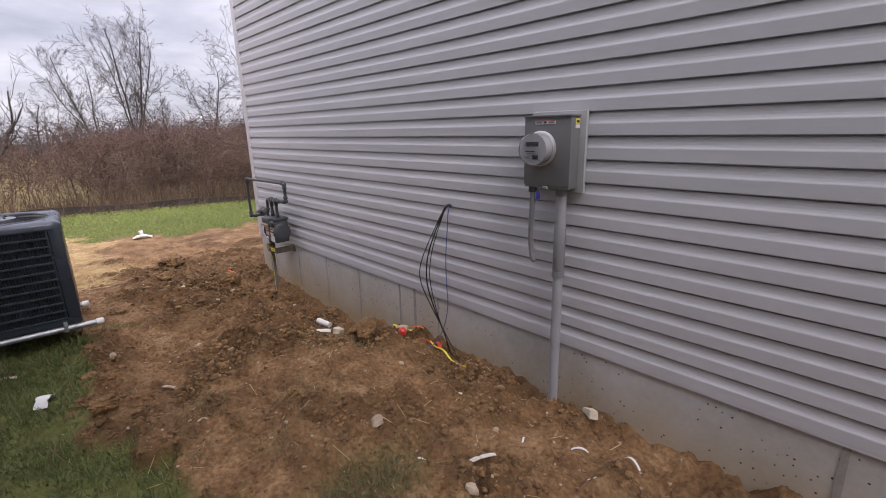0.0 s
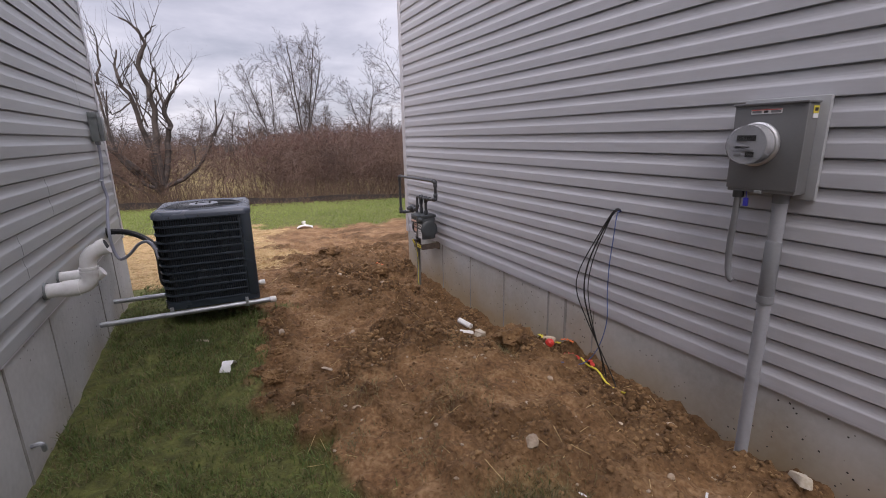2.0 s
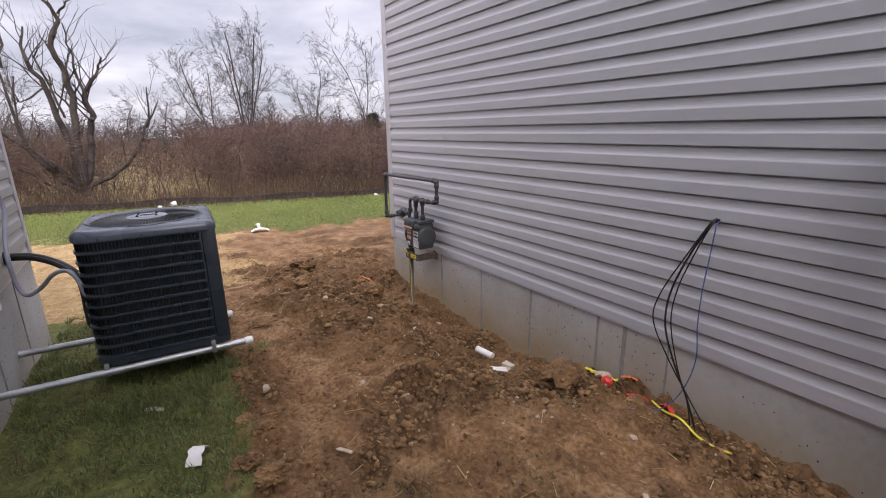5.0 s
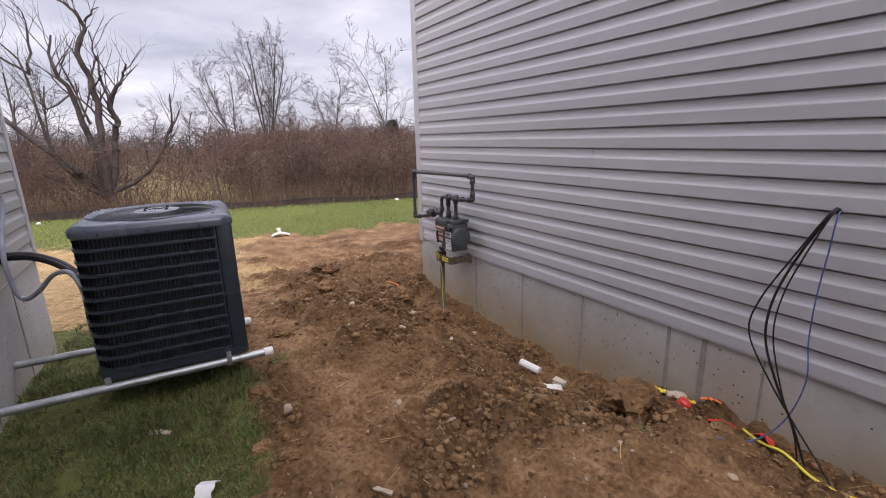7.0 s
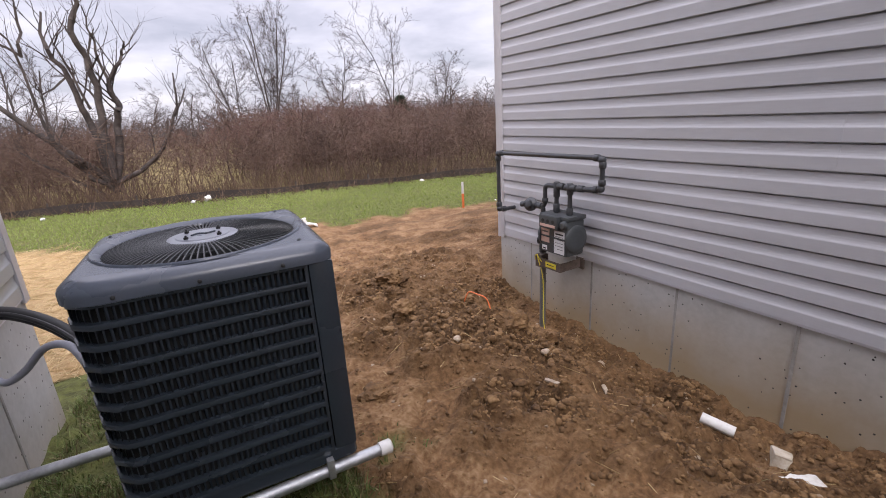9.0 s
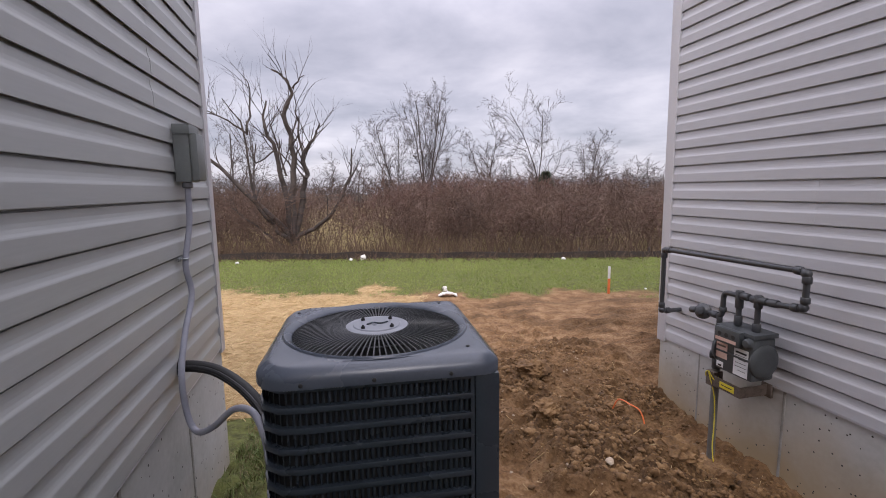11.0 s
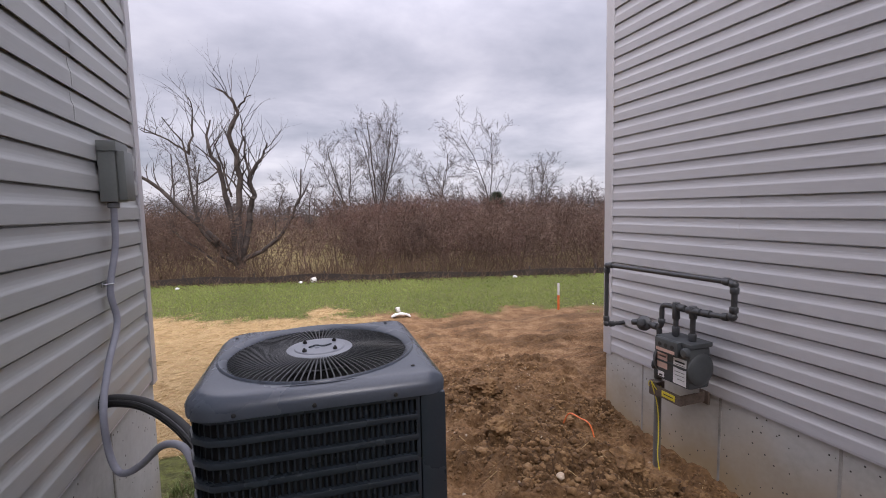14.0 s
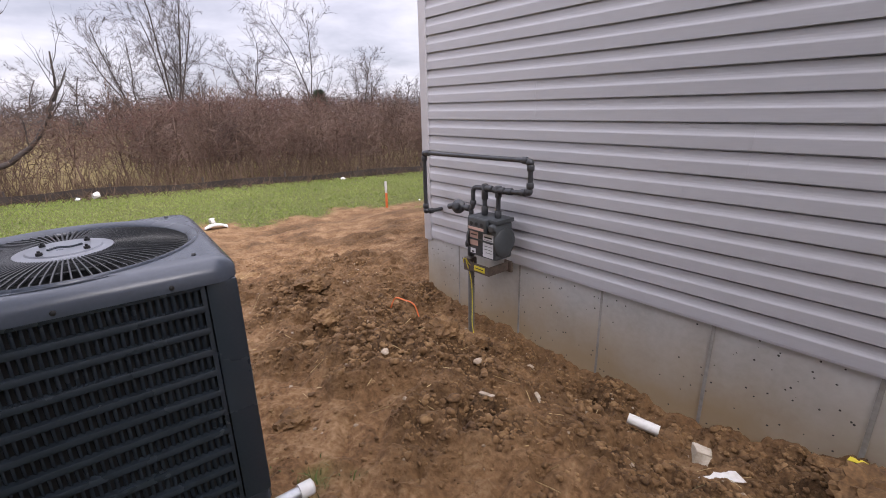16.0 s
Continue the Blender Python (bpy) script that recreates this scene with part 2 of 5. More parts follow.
def soil():
    """The ground sheet: bare clay soil, lawn thatch, straw cover and damp dug earth, blended by the sheet's own cover weights."""
    m = shade("bare_clay_soil", [(0.082, 0.041, 0.018), (0.200, 0.113, 0.053), (0.34, 0.217, 0.118)], 0.97, scale=4.5, fine=42, bump=1.0, depth=0.03, fine_mix=0.5, spec=0.2)
    nt = m.node_tree
    N, L = nt.nodes.new, nt.links.new
    b = nt.nodes["Principled BSDF"]
    col = b.inputs["Base Color"].links[0].from_socket
    att, sep, geo = N("ShaderNodeAttribute"), N("ShaderNodeSeparateColor"), N("ShaderNodeNewGeometry")
    att.attribute_name = "cover"
    L(att.outputs[0], sep.inputs[0])

    def over(weight, colours, scale):
        nonlocal col
        n, r, mx = N("ShaderNodeTexNoise"), N("ShaderNodeValToRGB"), N("ShaderNodeMix")
        n.inputs["Scale"].default_value, n.inputs["Detail"].default_value, n.inputs["Roughness"].default_value = scale, 6, 0.7
        L(geo.outputs["Position"], n.inputs[0])
        r.color_ramp.elements[0].position, r.color_ramp.elements[1].position = 0.35, 0.65
        r.color_ramp.elements[0].color, r.color_ramp.elements[1].color = (*colours[0], 1), (*colours[1], 1)
        L(n.outputs[0], r.inputs[0])
        mx.data_type = "RGBA"
        L(weight, mx.inputs[0])
        L(col, mx.inputs[6])
        L(r.outputs[0], mx.inputs[7])
        col = mx.outputs[2]

    over(sep.outputs[2], ((0.036, 0.019, 0.008), (0.150, 0.086, 0.039)), 24)
    over(sep.outputs[1], ((0.30, 0.19, 0.085), (0.47, 0.335, 0.17)), 9)
    over(sep.outputs[0], ((0.050, 0.050, 0.017), (0.130, 0.140, 0.040)), 11)
    L(col, b.inputs["Base Color"])
    return m


SOIL = soil()


def clear_glass():
    m = bpy.data.materials.new("meter_glass")
    m.use_nodes = True
    b = m.node_tree.nodes["Principled BSDF"]
    b.inputs["Transmission Weight"].default_value, b.inputs["Roughness"].default_value = 1.0, 0.03
    b.inputs["IOR"].default_value = 1.45
    return m


GLASS = clear_glass()

# ---- mesh helpers ----
def part(name, bm, material, parent=None, label="", smooth=True):
    me = bpy.data.meshes.new(name)
    bm.to_mesh(me)
    bm.free()
    me.materials.append(material)
    if smooth:
        me.polygons.foreach_set("use_smooth", [True] * len(me.polygons))
        me.set_sharp_from_angle(angle=radians(38))
    ob = new(name, me)
    ob.parent = parent
    if label:
        ob["label"] = label
    return ob


def thing(name, label, category, m=None, group="", kind=""):
    ob = tagged(new(name), label, category, group, kind)
    ob.empty_display_size = 0.1
    if m is not None:
        ob.matrix_world = m
    return ob


def solid(name, verts, faces, material, parent=None, smooth=False):
    me = bpy.data.meshes.new(name)
    me.from_pydata([tuple(v) for v in verts], [], [tuple(f) for f in faces])
    me.materials.append(material)
    if smooth:
        me.polygons.foreach_set("use_smooth", [True] * len(me.polygons))
    ob = new(name, me)
    ob.parent = parent
    return ob


def box(bm, x0, x1, y0, y1, z0, z1, bevel=0.0, m=None):
    vs = [bm.verts.new(v) for v in ((x0, y0, z0), (x1, y0, z0), (x1, y1, z0), (x0, y1, z0), (x0, y0, z1), (x1, y0, z1), (x1, y1, z1), (x0, y1, z1))]
    fs = [bm.faces.new([vs[k] for k in f]) for f in ((3, 2, 1, 0), (4, 5, 6, 7), (0, 1, 5, 4), (1, 2, 6, 5), (2, 3, 7, 6), (3, 0, 4, 7))]
    if bevel:
        es = {e for f in fs for e in f.edges}
        r = bmesh.ops.bevel(bm, geom=list(es), offset=bevel, segments=2, affect="EDGES", profile=0.6)
        vs = list({v for f in r["faces"] for v in f.verts} | {v for v in vs if v.is_valid})
    if m is not None:
        bmesh.ops.transform(bm, matrix=m, verts=vs)
    return bm


def smooth_path(pts, n=8):
    """Catmull-Rom through the points."""
    P = [Vector(p) for p in pts]
    P = [P[0] * 2 - P[1]] + P + [P[-1] * 2 - P[-2]]
    out = []
    for a, b, c, d in zip(P, P[1:], P[2:], P[3:]):
        for k in range(n):
            t = k / n
            out.append(0.5 * ((2 * b) + (c - a) * t + (2 * a - 5 * b + 4 * c - d) * t * t + (3 * b - a - 3 * c + d) * t ** 3))
    return out + [P[-2]]


def tube(bm, pts, r, n=10, caps=True):
    """A round tube along the points; r: one radius, or one for each point."""
    P = [Vector(p) for p in pts]
    R = r if isinstance(r, (list, tuple)) else [r] * len(P)
    rings, u = [], None
    for k, p in enumerate(P):
        d = (P[min(k + 1, len(P) - 1)] - P[max(k - 1, 0)]).normalized()
        if u is None:
            u = d.orthogonal().normalized()
        u = (u - d * u.dot(d)).normalized()
        w = d.cross(u)
        rings.append([bm.verts.new(p + (u * math.cos(2 * math.pi * j / n) + w * math.sin(2 * math.pi * j / n)) * R[k]) for j in range(n)])
    for a, b in zip(rings, rings[1:]):
        for j in range(n):
            bm.faces.new((a[j], a[(j + 1) % n], b[(j + 1) % n], b[j]))
    if caps:
        bm.faces.new(rings[0][::-1])
        bm.faces.new(rings[-1])
    return bm


def corner_path(pts, r=0.03, n=5):
    """Straight runs with rounded corners."""
    P = [Vector(p) for p in pts]
    out = [P[0]]
    for a, b, c in zip(P, P[1:], P[2:]):
        u, v = (a - b).normalized(), (c - b).normalized()
        for k in range(n + 1):
            t = k / n
            out.append((b + u * r) * (1 - t) ** 2 + b * 2 * t * (1 - t) + (b + v * r) * t * t)
    return out + [P[-1]]


def lathe(bm, prof, m, n=24):
    """A profile of (radius, height) turned about z, placed by m."""
    rings = [[bm.verts.new(m @ Vector((r * math.cos(2 * math.pi * j / n), r * math.sin(2 * math.pi * j / n), z))) for j in range(n)] for r, z in prof]
    for a, b in zip(rings, rings[1:]):
        for j in range(n):
            bm.faces.new((a[j], a[(j + 1) % n], b[(j + 1) % n], b[j]))
    bm.faces.new(rings[0][::-1])
    bm.faces.new(rings[-1])
    return bm


B = bmesh.new

# ---- ground ----
def lattice(x, y, seed):
    xi, yi = np.floor(x).astype(np.int64), np.floor(y).astype(np.int64)
    fx, fy = x - xi, y - yi

    def h(a, b):
        v = (a * 374761393 + b * 668265263 + seed * 974634777) & 0x7FFFFFFF
        v = ((v ^ (v >> 13)) * 1274126177) & 0x7FFFFFFF
        return ((v ^ (v >> 16)) & 0xFFFF) / 65535.0

    u, v = fx * fx * (3 - 2 * fx), fy * fy * (3 - 2 * fy)
    return (h(xi, yi) * (1 - u) + h(xi + 1, yi) * u) * (1 - v) + (h(xi, yi + 1) * (1 - u) + h(xi + 1, yi + 1) * u) * v - 0.5


def fbm(x, y, f, octaves, seed, gain=0.5):
    out, a = 0.0, 1.0
    for k in range(octaves):
        out = out + a * lattice(x * f * 2 ** k + 7.3 * k, y * f * 2 ** k - 3.1 * k, seed + k)
        a *= gain
    return out


def bumps(x, y, f, seed):
    """Rounded lumps packed side by side, with sharp creases between them; 0 to 1."""
    x, y = x * f, y * f
    xi, yi = np.floor(x).astype(np.int64), np.floor(y).astype(np.int64)
    best = np.zeros(np.broadcast(x, y).shape)

    def h(a, b, k):
        v = (a * 374761393 + b * 668265263 + (seed + k) * 974634777) & 0x7FFFFFFF
        v = ((v ^ (v >> 13)) * 1274126177) & 0x7FFFFFFF
        return ((v ^ (v >> 16)) & 0xFFFF) / 65535.0

    for i in (-1, 0, 1):
        for j in (-1, 0, 1):
            a, b = xi + i, yi + j
            d2 = (x - a - h(a, b, 0)) ** 2 + (y - b - h(a, b, 1)) ** 2
            best = np.maximum(best, (0.35 + 0.65 * h(a, b, 2)) * np.sqrt(np.clip(1 - d2 / 0.85, 0, 1)))
    return best


def step(a, b, v):
    t = np.clip((v - a) / (b - a), 0, 1)
    return t * t * (3 - 2 * t)


def fence_y(x):
    return 17.35 - 0.30 * np.clip(x, -14, 13)


def cover(x, y):
    """Weights of lawn, straw and dug earth at a place."""
    x, y = np.asarray(x, float), np.asarray(y, float)
    w = fbm(x, y, 1.6, 4, 11)
    edge = np.interp(y, [-2, 1.0, 2.0, 3.0, 3.5, 4.3, 5.6, 6.2], [0.45, 0.36, 0.29, 0.2, 0.08, 0.25, 0.2, -0.6])
    near = step(0.14, -0.10, x - edge + 0.62 * w + 0.3 * fbm(x, y, 7.0, 2, 19)) * (y < 6.4)
    far = step(-0.25, 0.35, y - (12.5 - 0.36 * np.clip(x, -8, 12)) + 1.6 * w)
    field = step(0.2, 1.2, y - fence_y(x))
    far = far * (1 - 0.45 * field)
    tuft = step(0.30, 0.10, np.hypot((x - 1.08) * 1.0, (y - 1.50) * 1.35) + 0.25 * w)
    lawn = np.clip(near + far + 0.3 * tuft, 0, 1)
    sx = np.interp(y, [5.2, 6.0, 7.0, 9.0, 12.0], [0.0, 0.35, 0.6, 0.9, 1.1])
    straw = step(0.5, -0.35, x - sx + 1.2 * w) * step(5.2, 6.1, y + 0.8 * w) * (1 - lawn) + 0.12 * field * (1 - lawn)
    dug = np.exp(-(((x - 1.55) / 0.85) ** 2 + ((y - 5.35) / 1.25) ** 2) ** 2)
    dug = np.maximum(dug, 0.9 * np.exp(-(((x - 2.2) / 0.42) ** 2 + ((y - 3.2) / 0.95) ** 2) ** 2))
    dug = np.maximum(dug, 0.7 * np.exp(-(((x - 0.28) / 0.22) ** 2 + ((y - 3.9) / 0.8) ** 2) ** 2))
    dug = np.maximum(dug, 0.5 * np.exp(-(((x - 2.2) / 0.5) ** 2 + ((y - 7.2) / 0.7) ** 2)))
    strip = step(0.95, 0.55, np.abs(x - 2.15)) * step(2.2, 2.9, y) * step(7.2, 6.2, y)
    patch = step(0.0, 0.22, fbm(x, y, 1.9, 4, 37) + 0.05 * step(2.0, 3.0, y)) * step(12.0, 9.5, y) * (x > 0)
    verge = step(0.30, 0.12, np.abs(x - 0.33)) * step(2.3, 2.7, y) * step(4.5, 4.0, y)
    wet = step(3.0, 2.0, y) * step(0.6, 1.1, x) * (0.55 + 0.9 * fbm(x, y, 3.0, 3, 53))
    patch = np.maximum(np.maximum(patch, 1.1 * verge), np.clip(wet, 0, 0.8))
    dug = np.maximum(dug, np.maximum(0.7 * strip, 0.6 * patch))
    dug = np.clip(dug + 1.1 * fbm(x, y, 2.6, 3, 31) * (dug > 0.03), 0, 1) * (1 - lawn)
    dug = np.maximum(dug, 0.8 * field * (1 - lawn))
    return lawn, straw, dug


def ground_z(x, y):
    x, y = np.asarray(x, float), np.asarray(y, float)
    lawn, straw, dug = cover(x, y)
    z = np.interp(y, [-20, 4.9, 6.6, 8.0, 10.5, 18, 40, 120], [0, 0, -0.22, -0.45, -0.62, -0.66, -0.5, -1.6])
    wall = np.interp(y, [-3, 0.8, 1.4, 2.1, 2.6, 3.1, 3.7, 4.4, 5.2, 6.2, 7.4], [-0.20, -0.21, -0.24, -0.24, -0.20, -0.27, -0.47, -0.45, -0.39, -0.34, -0.40])
    z = z + (wall - z) * step(1.25, 2.35, x) * step(7.6, 6.0, y)
    z = z + 0.10 * np.exp(-((x - 1.62) / 0.30) ** 2 - ((y - 4.95) / 0.35) ** 2) + 0.10 * np.exp(-((x - 1.45) / 0.45) ** 2 - ((y - 6.45) / 0.32) ** 2)
    z = z - 0.09 * np.exp(-((x - 2.05) / 0.25) ** 2 - ((y - 5.55) / 0.3) ** 2) - 0.06 * np.exp(-((x - 2.05) / 0.12) ** 2 - ((y - 3.25) / 0.12) ** 2)
    z = z + 0.09 * np.exp(-((x - 2.15) / 0.16) ** 2 - ((y - 2.95) / 0.2) ** 2) + 0.05 * np.exp(-((x - 2.42) / 0.1) ** 2 - ((y - 3.25) / 0.25) ** 2)
    bare = 1 - lawn
    nearby = step(14, 9, y)
    ridge = 1 - 2 * np.abs(fbm(x, y, 3.1, 3, 5))
    wx, wy = x + 0.05 * fbm(x, y, 7.0, 2, 61), y + 0.05 * fbm(x, y, 7.0, 2, 67)
    heap = 0.075 * bumps(wx, wy, 8.0, 71) + 0.050 * bumps(wx, wy, 17.0, 73) + 0.026 * bumps(wx, wy, 36.0, 79)
    tread = np.clip(np.abs(fbm(wx, wy, 2.3, 3, 83)), 0, 0.12) - 0.06
    z = z + bare * nearby * (0.035 * fbm(x, y, 1.3, 3, 3) + (0.040 + 0.060 * dug) * fbm(x, y, 5.0, 3, 17, 0.6) + (0.012 + 0.03 * dug) * (ridge - 0.7) + 0.020 * fbm(x, y, 16.0, 2, 41, 0.8) + (0.30 + 0.80 * step(0.1, 0.6, dug)) * (heap - 0.045) * step(10.5, 8.2, y) + 0.30 * tread * (1 - dug))
    z = z + lawn * (0.045 * fbm(x, y, 3.5, 4, 23)) * nearby + 0.25 * step(20, 60, y) * fbm(x, y, 0.06, 3, 29)
    return z


def spread(a, b, fine0, fine1, d, grow=1.22):
    """Grid lines, d apart between fine0 and fine1 and ever wider outside."""
    mid = list(np.arange(fine0, fine1 + d / 2, d))
    lo, hi, s = [], [], d
    v = mid[0]
    while v > a:
        s = min(s * grow, 25)
        v -= s
        lo.append(max(v, a))
    v, s = mid[-1], d
    while v < b:
        s = min(s * grow, 25)
        v += s
        hi.append(min(v, b))
    return np.array(lo[::-1] + mid + hi)


def make_ground():
    xs, ys = spread(-250, 250, -0.85, 2.62, 0.0125), spread(-60, 320, 0.4, 8.4, 0.0125, 1.05)
    X, Y = np.meshgrid(xs, ys)
    Z = ground_z(X, Y)
    nx, ny = len(xs), len(ys)
    k = np.arange(nx * ny).reshape(ny, nx)
    F = np.stack([k[:-1, :-1], k[:-1, 1:], k[1:, 1:], k[1:, :-1]], -1).reshape(-1, 4)
    me = bpy.data.meshes.new("ground")
    me.from_pydata(np.stack([X, Y, Z], -1).reshape(-1, 3).tolist(), [], F.tolist())
    me.polygons.foreach_set("use_smooth", [True] * len(me.polygons))
    me.materials.append(SOIL)
    lawn, straw, dug = cover(X, Y)
    att = me.color_attributes.new("cover", "FLOAT_COLOR", "POINT")
    att.data.foreach_set("color", np.stack([lawn, straw, dug, np.ones_like(dug)], -1).reshape(-1).astype(np.float32))
    tagged(new("ground", me), "bare brown clay soil with lawn and straw cover", "ground", kind="structure")


make_ground()


def gz(x, y):
    return float(ground_z(x, y))


# ---- houses ----
COURSE, LIFT = 0.127, 0.021


def panel_mesh(name, length, c_h):
    """Two courses of Dutch-lap vinyl, running along +y from 0, its face towards +x, hung from z = 0 upwards."""
    prof = []
    for c in (0, 1):
        z, f = c * c_h, c_h / 0.127
        prof += [(0.0, z + 0.022), (LIFT - 0.0025, z + 0.022), (LIFT - 0.0025, z - 0.002), (LIFT - 0.0005, z - 0.002), (LIFT, z), (LIFT, z + 0.006 * f), (LIFT - 0.0004, z + 0.058 * f), (LIFT - 0.0012, z + 0.062 * f), (LIFT - 0.0042, z + 0.070 * f), (LIFT - 0.0066, z + 0.080 * f), (LIFT - 0.0080, z + 0.092 * f), (LIFT - 0.0086, z + 0.1165 * f), (LIFT - 0.0209, z + 0.1175 * f), (LIFT - 0.0209, z + c_h - 0.001)]
    bm = B()
    a = [bm.verts.new((x, 0, z)) for x, z in prof]
    b = [bm.verts.new((x, length, z)) for x, z in prof]
    for k in range(len(prof) - 1):
        bm.faces.new((a[k], b[k], b[k + 1], a[k + 1]))
    bm.faces.new(a)
    bm.faces.new(b[::-1])
    bmesh.ops.recalc_face_normals(bm, faces=bm.faces)
    me = bpy.data.meshes.new(name)
    bm.to_mesh(me)
    bm.free()
    return me


def siding(parent, x, y0, y1, z0, rows, side, material, seed, c_h):
    rnd = random.Random(seed)
    cache = {}
    for r in range(rows):
        y = y0
        cut = y0 + rnd.choice((1.0, 1.9, 2.8, 3.4))
        while y < y1 - 0.01:
            end = min(cut, y1)
            if y1 - end < 0.5:
                end = y1
            n = round(end - y + (0.012 if end < y1 else 0), 3)
            if n not in cache:
                cache[n] = panel_mesh("siding_panel", n, c_h)
                cache[n].materials.append(material)
            ob = new("siding_panel", cache[n])
            ob.parent = parent
            lap = 0.0012 * (len(cache) % 2)
            if side > 0:
                ob.matrix_world = pose(x + lap, y, z0 + 2 * r * c_h)
            else:
                ob.matrix_world = pose(x - lap, y + n, z0 + 2 * r * c_h, 0, 0, 180)
            y, cut = end, end + 3.66


def house(x_face, x_back, y0, y1, z_sill, z_top, side, material, seams, trim_w, label, seed, c_h=COURSE):
    """A two-storey house whose sided wall faces the gap; side: +1 when that wall looks towards +x."""
    h = thing("house", label, "house")
    lo, hi = min(x_face, x_back), max(x_face, x_back)
    bm = B()
    inset = 0.012
    a, b = (lo + inset, hi - inset)
    box(bm, a, b, y0 + inset, y1 - inset, -1.6, z_sill + 0.03, 0.006)
    f = part("foundation", bm, CONCRETE, h, "cast grey concrete foundation stained with clay", smooth=False)
    face = b if side > 0 else a
    for y, w, d in seams:
        bm = B()
        t = 0.003 + 0.002 * (int(y * 100) % 2)
        q = (face - 0.02, face + t) if side > 0 else (face - t, face + 0.02)
        box(bm, *q, y - w / 2, y + w / 2, -1.0, z_sill + 0.02, 0.0015)
        part("form_seam", bm, SEAM, f, smooth=False)
    bm = B()
    box(bm, lo + LIFT, hi - LIFT, y0 + LIFT, y1 - LIFT, z_sill, z_top)
    core = part("wall", bm, material, h, "wall behind the vinyl siding", smooth=False)
    rows = int((z_top - z_sill) / (2 * c_h)) + 1
    siding(core, (hi - LIFT) if side > 0 else (lo + LIFT), y0 + 0.02, y1 - trim_w + 0.01, z_sill, rows, side, material, seed, c_h)
    # starter strip and corner post
    bm = B()
    q = (hi - LIFT - 0.004, hi - 0.001) if side > 0 else (lo + 0.001, lo + LIFT + 0.004)
    box(bm, *q, y0 + 0.02, y1 - trim_w, z_sill - 0.012, z_sill - 0.0025, 0.001)
    part("starter_strip", bm, TRIM, h, smooth=False)
    bm = B()
    q = (hi - 0.05, hi + 0.007) if side > 0 else (lo - 0.007, lo + 0.05)
    box(bm, *q, y1 - trim_w, y1 + 0.006, z_sill - 0.035, z_top, 0.004)
    part("corner_post", bm, TRIM, h, "pale grey vinyl corner post")
    bm = B()
    box(bm, lo - 0.12, hi + 0.12, y0 - 0.12, y1 + 0.12, z_top, z_top + 0.18, 0.01)
    part("eave", bm, TRIM, h, smooth=False)
    bm = B()
    yc, o = (y0 + y1) / 2, 0.16
    v = [bm.verts.new(p) for p in ((lo - o, y0 - o, z_top + 0.185), (hi + o, y0 - o, z_top + 0.185), (hi + o, y1 + o, z_top + 0.185), (lo - o, y1 + o, z_top + 0.185), (lo - o, yc, z_top + 2.6), (hi + o, yc, z_top + 2.6))]
    for q in ((0, 1, 5, 4), (2, 3, 4, 5), (1, 2, 5), (3, 0, 4), (3, 2, 1, 0)):
        bm.faces.new([v[k] for k in q])
    part("roof", bm, ROOF, h, smooth=False)
    return h


XR, XL = 2.508, -0.752
house(XR, 11.5, -7.0, 6.20, 0.215, 5.45, -1, VINYL, [(5.76, 0.012, 0), (5.09, 0.016, 0), (4.42, 0.016, 0), (3.77, 0.018, 0), (3.11, 0.02, 0), (2.90, 0.03, 0), (2.60, 0.012, 0), (0.05, 0.03, 0), (-0.6, 0.02, 0)], 0.085, "two-storey house with grey vinyl siding on a concrete foundation", 3)
house(XL, -9.5, -7.0, 5.74, 0.60, 5.70, 1, VINYL_L, [(5.1, 0.014, 0), (4.45, 0.014, 0), (3.3, 0.014, 0), (2.65, 0.016, 0)], 0.07, "neighbouring two-storey house with sage-grey vinyl siding", 8, 0.118)


# ---- air conditioner ----
def rounded_rect(w, d, rl, rr, n=8, side=0):
    """Outline from the front right corner leftwards round to the right side: points and outward normals."""
    out = []
    for cx, cy, r, a0 in ((w / 2 - rr, -d / 2 + rr, rr, 0), (-w / 2 + rl, -d / 2 + rl, rl, -90), (-w / 2 + rl, d / 2 - rl, rl, -180), (w / 2 - rr, d / 2 - rr, rr, -270)):
        for k in range(n + 1):
            a = radians(a0 - 90 * k / n)
            out.append((Vector((cx + r * math.cos(a), cy + r * math.sin(a), 0)), Vector((math.cos(a), math.sin(a), 0))))
    if not side:
        return out
    full = []
    for (p, u), (q, v) in zip(out, out[1:] + out[:1]):
        k = side if (q - p).length > 0.2 else 1
        full += [(p.lerp(q, j / k), u.lerp(v, j / k).normalized()) for j in range(k)]
    return full


def ring_loft(bm, rings, close=False):
    vs = [[bm.verts.new(p) for p in r] for r in rings]
    for a, b in zip(vs, vs[1:]):
        for j in range(len(a)):
            bm.faces.new((a[j], b[j], b[(j + 1) % len(a)], a[(j + 1) % len(a)]))
    if close:
        bm.faces.new(vs[0])
        bm.faces.new(vs[-1][::-1])
    return bm


